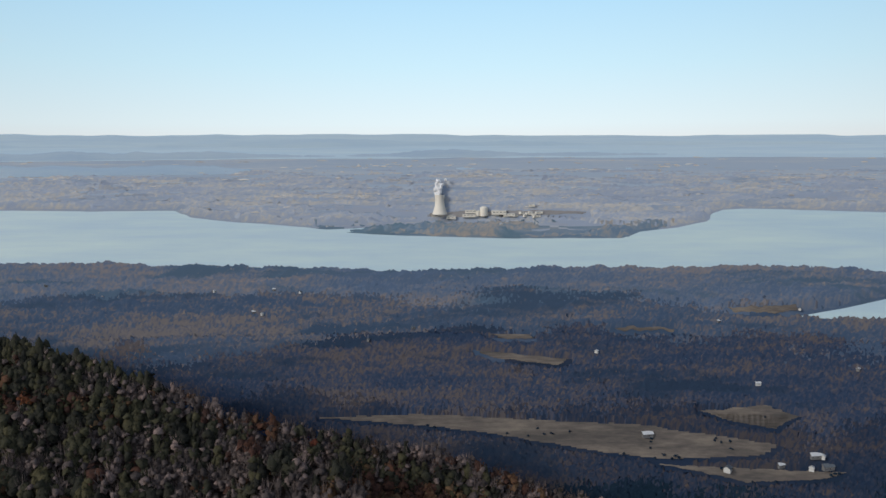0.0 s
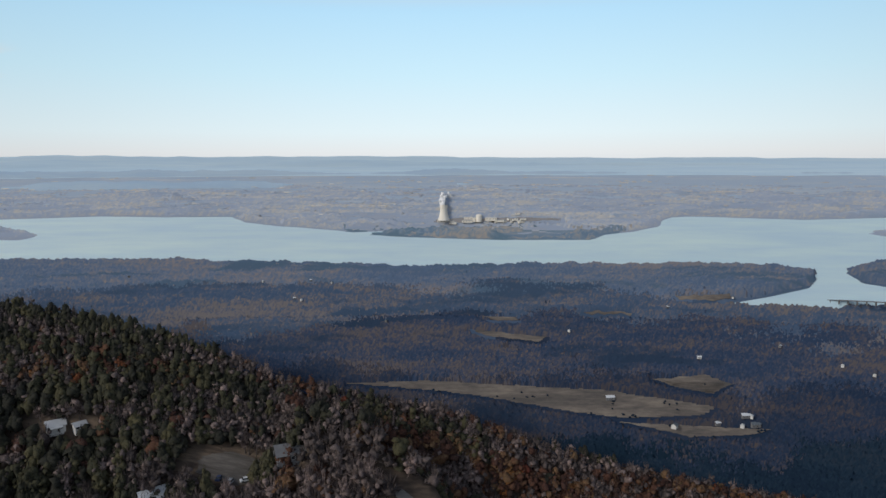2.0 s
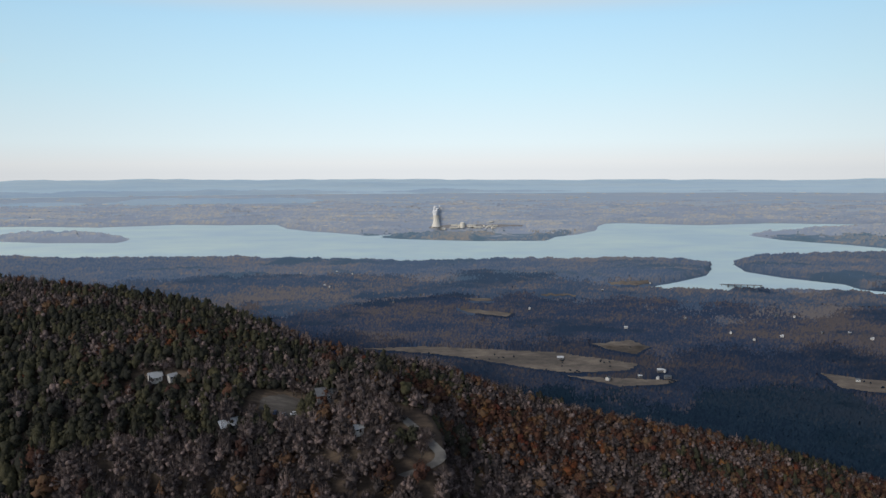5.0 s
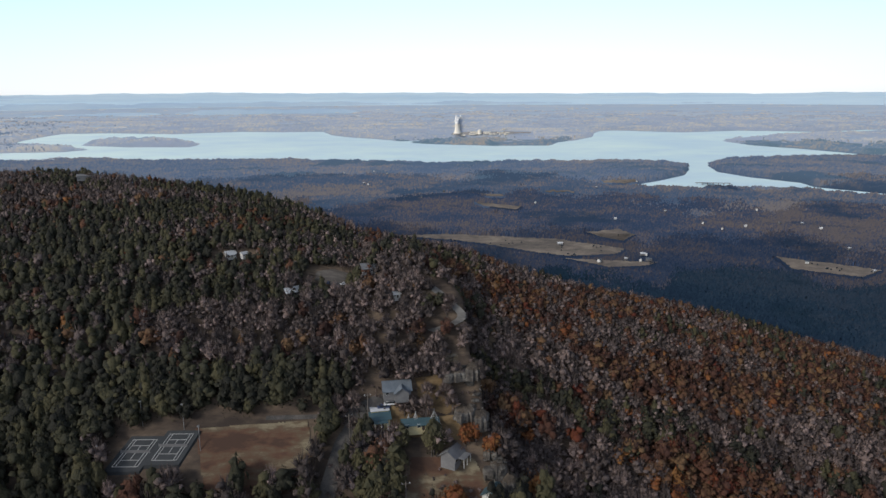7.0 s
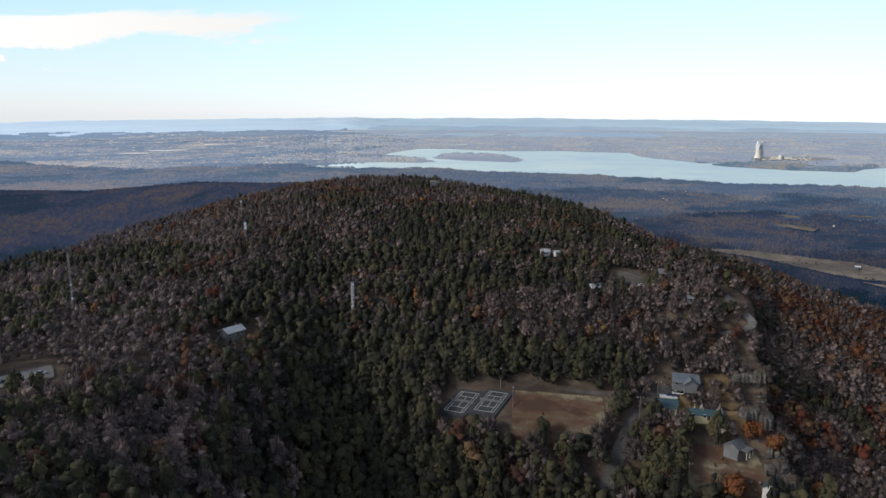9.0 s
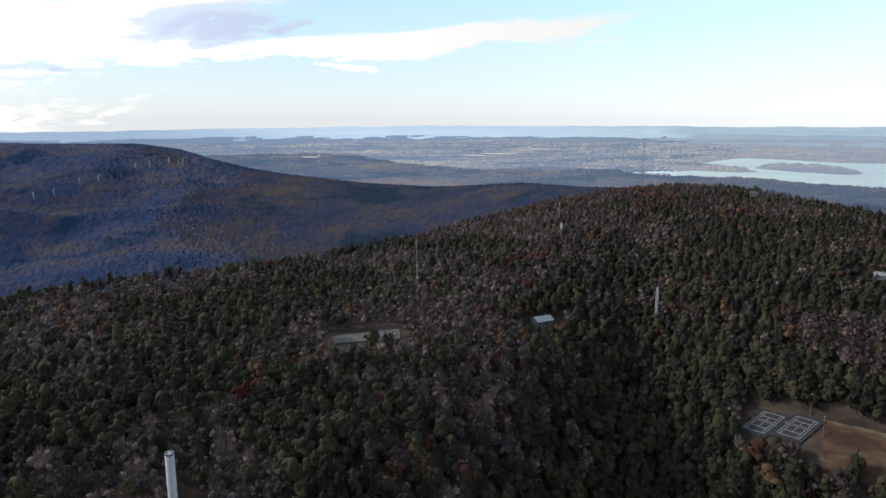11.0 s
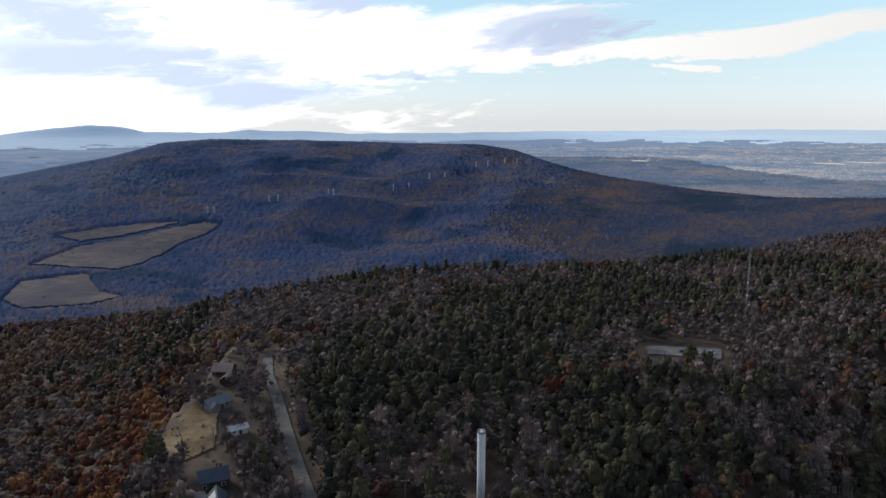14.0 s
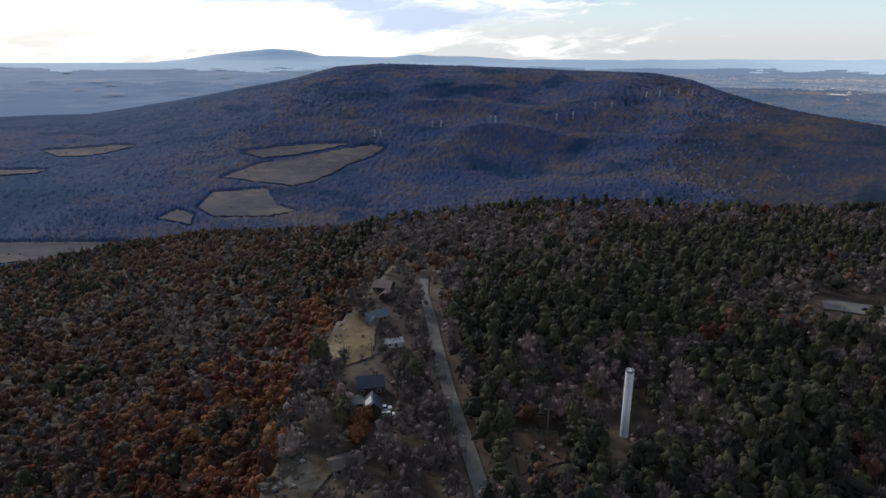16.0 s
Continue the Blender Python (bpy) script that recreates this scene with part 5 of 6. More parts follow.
def sheet_patch(name, label, category, corners, mat, lift=0.5, n=64):
    """A thin sheet over the ground inside a polygon of bearings and distances."""
    p = np.array(corners, float)
    b = np.linspace(p[:, 0].min(), p[:, 0].max(), n)
    q = np.linspace(p[:, 1].min(), p[:, 1].max(), n)
    A, D = np.meshgrid(b, q)
    v = build_at(A, D, ground_at(A, D) + lift).reshape(-1, 3)
    f = sheet(n, n)
    ca, cd = A.ravel()[f].mean(1), D.ravel()[f].mean(1)
    scaled = p * (1.0, 0.33)
    keep = off_polygon(np.stack([p[:, 0], p[:, 1] / 9], -1), ca, cd / 9) > 0.25 * (rough_land(ca * 4, cd / 8, 41) - 0.5)
    return tagged(add_mesh(name, v, f[keep], [mat], None, True, (A, D)), label, category, kind="structure")


def ribbon(name, label, category, stops, wide, mat, lift=0.7):
    """A road along bearings and distances, lying on the ground."""
    az, d = np.array(stops, float).T
    x, y = -np.sin(np.radians(az)) * d, np.cos(np.radians(az)) * d
    run = np.r_[0, np.cumsum(np.hypot(np.diff(x), np.diff(y)))]
    t = np.linspace(0, run[-1], 40)
    x, y = np.interp(t, run, x), np.interp(t, run, y)
    for _ in range(3):
        x[1:-1], y[1:-1] = (x[:-2] + 2 * x[1:-1] + x[2:]) / 4, (y[:-2] + 2 * y[1:-1] + y[2:]) / 4
    tx, ty = np.gradient(x), np.gradient(y)
    k = np.hypot(tx, ty)
    nx, ny = -ty / k, tx / k
    rows = []
    for side in (-0.5, -0.2, 0.2, 0.5):
        px, py = x + nx * side * wide, y + ny * side * wide
        a, q = np.degrees(np.arctan2(-px, py)), np.hypot(px, py)
        rows.append((a, q))
    A, D = np.array([r[0] for r in rows]), np.array([r[1] for r in rows])
    v = build_at(A, D, ground_at(A, D) + lift).reshape(-1, 3)
    return tagged(add_mesh(name, v, sheet(40, 4), [mat], None, True, (A, D)), label, category, kind="structure")


# ---- clearings, roads and yards on the mountain ----
sheet_patch("ground_patch", "red dirt playing field with dry grass", "field", [(18.7, 282), (18.3, 234), (14.0, 226), (11.6, 230), (10.8, 256), (11.2, 284)], M_DIRT)
sheet_patch("ground_patch", "dry yellow lawn on the bluff top", "lawn", [(3.7, 320), (2.2, 324), (0.9, 300), (0.5, 290), (1.6, 284), (3.4, 292)], M_LAWN)
sheet_patch("ground_patch", "reddish leaf-strewn yard beside the houses", "yard", [(4.6, 212), (4.0, 248), (-0.4, 248), (-1.6, 226), (0.8, 208)], M_DIRT)
sheet_patch("ground_patch", "dry yellow lawn sloping to the bluff", "lawn", [(95.0, 288), (96.8, 286), (98.6, 268), (100.4, 250), (100.6, 236), (98.3, 231), (96.0, 238), (95.6, 262)], M_LAWN)
sheet_patch("ground_patch", "bare sandy ground on the bluff's edge", "lawn", [(100.2, 182), (101.6, 176), (104.6, 163), (105.2, 156), (102.4, 153), (100.0, 165)], M_SAND)
sheet_patch("ground_patch", "gravel parking place among pines", "car park", [(59.0, 347), (53.0, 357), (53.0, 338), (58.6, 333)], M_LANE)
sheet_patch("ground_patch", "gravel parking place near the crest", "car park", [(10.5, 520), (10.3, 556), (9.2, 585), (7.9, 578), (7.4, 530), (9.1, 502)], M_TRACK)
sheet_patch("ground_patch", "gravel storage yard with rubble", "yard", [(83.0, 186), (78.6, 188), (77.4, 174), (82.0, 164)], M_DIRT)
ribbon("road", "narrow grey road past the playing field", "road", [(10.9, 200), (10.3, 218), (9.3, 245), (8.8, 262), (7.6, 288), (5.6, 302)], 5.0, M_ASPHALT)
ribbon("road", "bend of a pale road on the bluff", "road", [(2.7, 466), (2.0, 448), (1.1, 425), (0.38, 408), (0.55, 400), (1.27, 391), (2.6, 381)], 4.6, M_LANE, 1.0)
ribbon("road", "grey drive along the playing field's far edge", "road", [(14.0, 288), (11.5, 287), (8.6, 286), (6.6, 292)], 4.0, M_ASPHALT)
sheet_patch("ground_patch", "worn asphalt parking place beside the house", "car park", [(8.4, 292), (8.2, 276), (6.0, 280), (5.6, 298), (6.6, 302)], M_ASPHALT, 0.8)
sheet_patch("ground_patch", "bare brown shelf of ground on the bluff", "yard", [(2.4, 345), (0.9, 350), (0.3, 326), (1.6, 322)], M_SAND)
sheet_patch("ground_patch", "dry grass yard with leaf litter", "yard", [(7.2, 268), (3.4, 264), (0.6, 262), (0.4, 284), (3.2, 282), (5.6, 296)], M_LAWN, 0.4)
ribbon("road", "straight grey lane through the trees", "road", [(85.0, 148), (86.8, 172), (89.0, 212), (90.1, 250), (90.6, 280), (91.3, 312), (91.2, 350)], 4.6, M_LANE)

# ---- courts ----


def court(az, d, turn):
    """A tennis court: its pad and painted lines, laid on the lie of the land."""
    ob = new("tennis_court")
    tagged(ob, "dark asphalt tennis court with white lines", "tennis court", "courts beside the playing field")
    ob.location = [float(v) for v in build_at(np.array(az), np.array(d), np.array(ground_height(az, d)))]
    cx, cy, level = -math.sin(radians(az)) * d, math.cos(radians(az)) * d, ground_height(az, d) + 1.2
    c, s = math.cos(radians(turn)), math.sin(radians(turn))

    def laid(name, x, y, z, sx, sy, sz, mat):
        bm = box(bmesh.new(), x, y, z, sx, sy, sz)
        for v in bm.verts:
            px, py = cx + 0.68 * v.co.x * c - 0.82 * v.co.y * s, cy + 0.68 * v.co.x * s + 0.82 * v.co.y * c
            b, q = math.degrees(math.atan2(-px, py)), math.hypot(px, py)
            v.co = Vector([float(k) for k in build_at(np.array(b), np.array(q), np.array(level + v.co.z))]) - Vector(ob.location)
        part(name, bm, mat, ob)

    laid("pad", 0, 0, -4.0, 15.6, 31.0, 4.0, M_COURT)
    for x, y, lx, ly in ((0, -11.9, 10.97, 0), (0, 11.9, 10.97, 0), (-5.5, 0, 0, 23.8), (5.5, 0, 0, 23.8), (-4.1, 0, 0, 23.8), (4.1, 0, 0, 23.8), (0, -6.4, 8.2, 0), (0, 6.4, 8.2, 0), (0, 0, 0, 12.8)):
        laid("court_line", x, y, 0.02, lx + 0.22, ly + 0.22, 0.1, M_PAINT)
    laid("net", 0, 0, 0.02, 12.8, 0.1, 0.95, M_ROOF_GREY)
    for x in (-6.4, 6.4):
        laid("net_post", x, 0, 0.0, 0.14, 0.14, 1.1, M_STEEL)


court(22.55, 266, 3)
court(20.15, 266, 3)


def lamp_post(az, d, tall=9.0):
    ob = thing("lamp_post", "tall steel lamp post beside the courts", "lamp post", az, d, 0, "lamp posts round the courts")
    part("pole", rod(bmesh.new(), (0, 0, -1), (0, 0, tall), 0.12), M_STEEL, ob)
    part("lamp_head", box(bmesh.new(), 0, -0.4, tall - 0.2, 0.7, 0.9, 0.3, 0.05), M_STEEL, ob)
    return ob


for b, q in ((24.6, 286), (22.0, 290), (19.4, 284), (18.4, 262), (24.8, 258)):
    lamp_post(b, q)

# ---- houses ----
house("large slate-blue roofed house on the bluff", 5.0, foot(5.0, 20.3), 6, 10, 7.5, 2.3, 2.4, M_WALL_GREY, M_ROOF_SLATE, (1.5, 5.0, 3.5))
house("small cream house with a teal metal roof", 6.2, foot(6.2, 22.2), 8, 6.5, 5, 2.6, 1.6, M_WALL_CREAM, M_ROOF_TEAL, None, True)
house("low outbuilding with a teal metal roof", 3.4, foot(3.4, 22.5), 6, 12, 4.5, 2.0, 1.2, M_WALL_CREAM, M_ROOF_TEAL, None, False, False)
house("grey gabled house with a front porch", 1.1, foot(1.1, 24.5), 62, 6.4, 4.8, 2.6, 1.7, M_WALL_GREY, M_ROOF_GREY, None, True)
house("white house with a dark teal roof", -1.8, foot(-1.8, 26.8), 70, 6.5, 4.5, 2.6, 1.5, M_WALL_WHITE, M_ROOF_TEAL)
house("grey cottage among trees by the crest", 6.7, 552, 20, 13, 8, 3.0, 2.8, M_WALL_GREY, M_ROOF_GREY)
house("white-roofed house in the woods", 15.95, 588, 22, 6.5, 5, 2.6, 1.6, M_WALL_WHITE, M_ROOF_PALE, None, True)
house("white-roofed garage in the woods", 15.05, 591, 32, 4.2, 3.6, 2.2, 1.1, M_WALL_WHITE, M_ROOF_PALE, None, False, False, 2)
house("small white hut near the road bend", 5.0, 448, 30, 4, 3.4, 2.2, 1.2, M_WALL_WHITE, M_ROOF_WHITE, None, False, False, 2)
house("pale cottage among pines", 12.0, 470, 30, 9, 6, 2.6, 2.0, M_WALL_GREY, M_ROOF_WHITE, None, False, False, 2)
house("grey lookout house on the dome's crest", 24.4, 1085, 0, 22, 10, 4.0, 2.0, M_WALL_GREY, M_ROOF_GREY)
house("small building with a pale metal roof", 40.7, foot(40.7, 16.9), 35, 10, 7, 2.8, 1.8, M_WALL_GREY, M_ROOF_PALE)
house("brown-roofed house at the bluff's edge", 94.8, foot(94.8, 19.9), -22, 9, 7, 2.8, 2.6, M_WALL_DARK, M_ROOF_BROWN)
house("brown-roofed barn behind the house", 94.6, foot(94.6, 20.6), 68, 6, 4.6, 2.4, 1.8, M_WALL_DARK, M_ROOF_BROWN, None, False, False, 2)
house("slate-roofed house above a yellow lawn", 95.6, foot(95.6, 22.4), 30, 9.5, 6.5, 2.6, 2.0, M_WALL_GREY, M_ROOF_SLATE, (-3.0, 4.0, 3.0))
house("small white shed under bare trees", 94.0, foot(94.0, 24.5), 15, 6.5, 3.8, 2.2, 1.0, M_WALL_WHITE, M_ROOF_WHITE, None, False, False, 2)
house("dark blue-roofed house on the bluff", 96.2, foot(96.2, 28.1), 6, 8.5, 7, 3.2, 2.4, M_WALL_DARK, M_ROOF_DARK)
wing_house = house("dark timber wing with one roof slope white from reflected sky", 96.0, foot(96.0, 29.9), 92, 7, 5, 3.2, 2.6, M_WALL_DARK, M_ROOF_DARK, None, False, False, 2)
# white panel on one slope, painted for sky reflected off the roof
part("sky_reflection", solid([(x, y, z + 0.3 + k) for k in (0.0, 0.12) for x, y, z in ((-2.6, 2.5, 3.2), (1.6, 2.5, 3.2), (1.6, 0.5, 5.28), (-2.6, 0.5, 5.28))],
                       [(3, 2, 1, 0), (4, 5, 6, 7), (0, 1, 5, 4), (1, 2, 6, 5), (2, 3, 7, 6), (3, 0, 4, 7)]), M_ROOF_WHITE, wing_house, "large white panel painted as reflected sky")
patio = thing("deck", "grey timber deck beside the dark house", "deck", 97.6, foot(97.6, 28.9), 10)
part("deck_boards", box(bmesh.new(), 0, 0, 0.5, 5.5, 6.5, 0.2), M_ROOF_GREY, patio)
for x in (-2.5, 2.5):
    for y in (-3.0, 0.0, 3.0):
        part("deck_post", box(bmesh.new(), x, y, -1.0, 0.15, 0.15, 1.55), M_POLE, patio)
store = thing("shed", "white flat-roofed store behind the cream house", "shed", 6.2, foot(6.2, 21.7), 8)
part("wall", box(bmesh.new(), 0, 0, -1, 6.0, 3.2, 3.4), M_WALL_CREAM, store)
part("flat_roof", box(bmesh.new(), 0, 0, 2.4, 6.6, 3.8, 0.2), M_ROOF_WHITE, store)


def light_cone(az, d, tall):
    """A cone of white poles hung with strings of lights, unlit."""
    ob = thing("yard_cone", "white wire cone of strung lights in the yard", "decoration", az, d, 0, "cones in the yard")
    for k in range(10):
        a = k * math.pi / 5
        part("strand", rod(bmesh.new(), (math.cos(a) * tall * 0.42, math.sin(a) * tall * 0.42, 0), (0, 0, tall), 0.06, 4), M_PAINT, ob)
    part("post", rod(bmesh.new(), (0, 0, -0.5), (0, 0, tall + 0.3), 0.07, 6), M_STEEL, ob)
    part("finial", lathe([(0.02, tall + 0.2), (0.22, tall + 0.4), (0.02, tall + 0.65)], 8), M_PAINT, ob)


light_cone(3.7, foot(3.7, 22.5), 5.2)
light_cone(2.4, foot(2.4, 22.4), 5.6)
light_cone(4.2, foot(4.2, 22.3), 3.2)
house("tan-roofed house in the trees", 98.7, foot(98.7, 34.0), 20, 8.5, 6, 2.4, 1.2, M_WALL_GREY, M_ROOF_TAUPE)

# ---- parked cars ----
car("white pickup parked outside the slate-roofed house", M_CAR_WHITE, 5.4, foot(5.4, 21.1), 5, True)
car("dark car parked outside the slate-roofed house", M_CAR_BLUE, 5.9, foot(5.9, 21.3), 5)
car("white van parked beside the dark house", M_CAR_WHITE, 94.7, foot(94.7, 30.2), 4, True)
car("white car parked beside the dark house", M_CAR_WHITE, 94.9, foot(94.9, 29.7), 4)
car("silver car parked under bare trees", M_CAR_SILVER, 92.3, foot(92.3, 33.8), 80)
car("blue car in the gravel parking place", M_CAR_BLUE, 55.9, 342, 10)
car("silver car in the gravel parking place", M_CAR_SILVER, 53.8, 346, -20)
car("white car among trees by the road bend", M_CAR_WHITE, 4.4, 424, 80)
car("dark car on the gravel near the crest", M_CAR_BLUE, 9.55, 514, 80)
car("silver car on the gravel near the crest", M_CAR_SILVER, 9.1, 511, 75)
car("white car on the gravel near the crest", M_CAR_WHITE, 8.5, 520, 20)

# ---- white standpipe ----


def standpipe():
    ob = thing("water_standpipe", "tall slim white steel water standpipe among trees", "water tower", 72.7, 192, 0)
    part("shell", lathe([(1.25, -1.5), (1.25, 21.0), (1.2, 21.25)], 40), M_TANK, ob)
    part("cap", lathe([(1.32, 21.2), (1.32, 21.45), (0.8, 21.8), (0.15, 21.95)], 32), M_TANK, ob, "slightly domed white cap")
    part("rail", lathe([(1.2, 21.45), (1.26, 21.45), (1.26, 22.3), (1.2, 22.3)], 24, True), M_STEEL, ob)
    bm = bmesh.new()
    for x in (-0.22, 0.22):
        rod(bm, (x, -1.42, 0), (x, -1.42, 22.0), 0.03)
    for k in range(44):
        rod(bm, (-0.22, -1.42, 0.4 + k * 0.49), (0.22, -1.42, 0.4 + k * 0.49), 0.02, 4)
    part("ladder", bm, M_STEEL, ob)
    for k in range(6):
        part("weld_band", lathe([(1.25, 3.2 + k * 3.2), (1.275, 3.2 + k * 3.2), (1.275, 3.28 + k * 3.2), (1.25, 3.28 + k * 3.2)], 40, True), M_TANK, ob)
    part("vent", lathe([(0.2, 21.9), (0.2, 22.4), (0.32, 22.45), (0.05, 22.7)], 12), M_TANK, ob)


standpipe()


def mast(label, az, d, tall, wide, dishes, category="radio mast", name="radio_mast", metal=M_STEEL, stout=1.0):
    """A slim three-legged lattice mast with its aerials."""
    ob = thing(name, label, category, az, d, 0, "masts on the mountain")
    legs = [(wide * math.cos(a), wide * math.sin(a)) for a in (0.5, 2.6, 4.7)]
    for x, y in legs:
        part("leg", rod(bmesh.new(), (x, y, -1), (x, y, tall), 0.09 * stout, 5), metal, ob)
    bm = bmesh.new()
    steps = int(tall / 2)
    for k in range(steps):
        for n in range(3):
            (x0, y0), (x1, y1) = legs[n], legs[(n + 1) % 3]
            rod(bm, (x0, y0, k * tall / steps), (x1, y1, (k + 1) * tall / steps), 0.05 * stout, 4)
    part("lattice", bm, metal, ob)
    for z, r in dishes:
        dish = lathe([(0.05, 0), (r * 0.7, 0.25), (r, 0.6), (r * 0.95, 0.62), (r * 0.6, 0.35), (0.05, 0.12)], 16, True)
        bmesh.ops.transform(dish, matrix=Matrix.Translation((0, -wide - 0.3, z)) @ Matrix.Rotation(math.pi / 2, 4, "X"), verts=dish.verts[:])
        part("dish", dish, M_TANK, ob)
    part("aerial", rod(bmesh.new(), (0, 0, tall), (0, 0, tall + 4), 0.05, 5), M_STEEL, ob)


mast("tall slim lattice radio mast above pines", 51.5, 455, 38, 0.45, [(20, 0.5), (12, 0.6)])
mast("lattice mast with white dishes on the ridge", 39.3, 640, 22, 1.0, [(20, 1.3), (16, 1.1), (18, 1.0)])
mast("short pale lattice tower among hardwoods", 31.3, 380, 22, 0.7, [(21, 0.4)], metal=M_ROOF_PALE, stout=2.4)
mast("thin grey mast far along the woods", 39.5, 800, 26, 0.6, [(24, 0.9)])


def pole(az, d, tall):
    ob = thing("utility_pole", "weathered wooden utility pole with a crossarm", "utility pole", az, d, 12, "utility poles along the lanes")
    part("shaft", lathe([(0.17, -1), (0.12, tall)], 8), M_POLE, ob)
    part("crossarm", box(bmesh.new(), 0, 0, tall - 0.8, 2.4, 0.14, 0.16), M_POLE, ob)
    for x in (-1.0, 0.0, 1.0):
        part("insulator", rod(bmesh.new(), (x, 0, tall - 0.62), (x, 0, tall - 0.35), 0.06), M_TANK, ob)


for b, q, h in ((96.0, foot(96.0, 25.6), 9), (94.9, foot(94.9, 34.4), 12), (93.2, 200, 10), (88.6, 190, 11), (87.2, 166, 11), (4.4, 214, 10), (8.3, 262, 10), (7.0, 282, 10), (79.6, 186, 10)):
    pole(b, q, h)

# ---- rocks on the bluffs ----


def boulder(az, d, size, seed, flat=0.7):
    r = random.Random(seed)
    ob = thing("boulder", "pale weathered sandstone boulder on the bluff", "rock", az, d, r.uniform(0, 360), "rocks along the bluff", -size * 0.15)
    bm = bmesh.new()
    # a broken block: the hull of a shaken box with its corners knocked off
    for x in (-1, 1):
        for y in (-1, 1):
            for z in (-0.6, 0.15, 1):
                bm.verts.new((x * size * r.uniform(0.45, 1.05), y * size * 0.8 * r.uniform(0.45, 1.05), z * size * flat * r.uniform(0.6, 1.1)))
    made = bmesh.ops.convex_hull(bm, input=bm.verts[:])
    bmesh.ops.delete(bm, geom=[v for v in bm.verts if not v.link_faces], context="VERTS")
    bmesh.ops.bevel(bm, geom=bm.edges[:], offset=size * 0.06, segments=1, affect="EDGES")
    part("stone", bm, M_ROCK, ob)


def rock_mass(az, d, w, l, h, seed, turn=0.0):
    """A sandstone outcrop at the bluff's edge: a worn rounded top over stepped, cracked cliffs."""
    ob = thing("rock_outcrop", "pale layered sandstone outcrop with a worn brown top", "rock", az, d, turn, "outcrops along the bluff", -h * 0.72)
    n, m = 44, 14
    a, k = np.meshgrid(np.arange(n) * 2 * math.pi / n, np.linspace(0, 1, m))
    lobes = 0.70 + 0.6 * ripple(np.cos(a) * 1.6 + seed, np.sin(a) * 1.6, seed)
    crags = 0.34 * (rough_land(np.cos(a) * 6, np.sin(a) * 6 + seed, seed + 3) - 0.5)
    # out from the middle over the top, then down the cliff in ledges
    over = np.clip(k / 0.5, 0, 1)
    down = np.clip((k - 0.5) / 0.5, 0, 1)
    ledge = np.floor(down * 4 + 0.5 * rough_land(a * 3, down * 0, seed + 5)) / 4
    reach = lobes * (0.92 * over + 0.16 * ledge + crags * over ** 3 + 0.06 * (rough_land(a * 5, down * 6, seed + 7) - 0.5) * (down > 0))
    x, y = np.cos(a) * reach * w / 2, np.sin(a) * reach * l / 2
    z = h * (1.0 - 0.4 * over ** 2.5 + 0.4 * (rough_land(x / 2.5, y / 2.5, seed + 9) - 0.5)) * (1 - down) - 0.5 * h * down
    me = bpy.data.meshes.new("stone")
    f = sheet(n, m, True)[:, ::-1]
    me.from_pydata(np.stack([x, y, z], -1).reshape(-1, 3).tolist(), [], f[n:].tolist())
    for mat in (M_ROCK, M_CAPROCK):
        me.materials.append(mat)
    me.polygons.foreach_set("material_index", (k[:-1].ravel()[n:] < 0.30 + 0.2 * rough_land(a[:-1].ravel()[n:] * 2, 0 * a[:-1].ravel()[n:], seed + 11)).astype(np.int32))
    me.validate()
    child = new("stone", me)
    child.parent = ob


for n, (b, q, w, l, h) in enumerate(((0.9, 333, 13, 15, 2.6), (-0.35, 338, 8, 12, 3.6), (0.15, 292, 9, 12, 2.4), (-0.7, 287, 6, 10, 3.6), (-1.5, 262, 4.5, 6, 3.6), (-2.0, 246, 5, 6, 3.6), (-2.9, 236, 5, 7, 4.0), (-4.4, 221, 4.5, 7, 3.6), (-5.6, 208, 4, 6, 3.0),
                                     (101.6, foot(101.6, 27.2), 4.2, 3.6, 3.4), (99.4, foot(99.4, 28.1), 3.4, 3, 2.2), (105.6, foot(105.6, 34.2), 5.0, 4, 3.0), (102.8, foot(102.8, 34.2), 2.8, 2.6, 1.8), (100.9, 246, 4, 5, 2.4), (96.6, 300, 5, 6, 2.6))):
    rock_mass(b, q, w, l, h, 60 + n, n * 23 % 40 - 20)

rk = random.Random(5)
for az0, d0, n, spread_az, spread_d, big in ((-0.5, 292, 8, 0.4, 14, 2.6), (0.15, 330, 6, 0.4, 14, 2.8), (101.6, 170, 14, 1.6, 8, 1.2), (104.0, 160, 10, 1.2, 5, 1.4), (99.4, 212, 8, 1.0, 9, 1.3), (-1.9, 244, 12, 0.7, 10, 3.4), (-3.0, 224, 8, 0.5, 7, 3.4), (-6.0, 190, 5, 1.2, 8, 2.6),
                                             (101.0, 236, 8, 0.5, 8, 2.2), (99.2, 262, 5, 0.8, 8, 1.8), (102.1, 205, 6, 0.9, 10, 2.2), (105.6, 160, 9, 1.0, 6, 2.4), (103.1, 172, 6, 1.4, 6, 1.8), (96.1, 305, 4, 0.6, 8, 1.8)):
    for k in range(int(n * 1.6)):
        boulder(az0 + rk.uniform(-1, 1) * spread_az, d0 + rk.uniform(-1, 1) * spread_d, big * rk.uniform(0.22, 0.72), rk.randint(1, 9999), rk.uniform(0.5, 0.95))

# ---- storage yard by the standpipe ----
yard_fence = thing("fence", "low pale rail fence round the storage yard", "fence", 80.8, 187, 0)
for x in range(-7, 8):
    part("post", box(bmesh.new(), x * 1.0, 0, -0.5, 0.12, 0.12, 1.9), M_POLE, yard_fence)
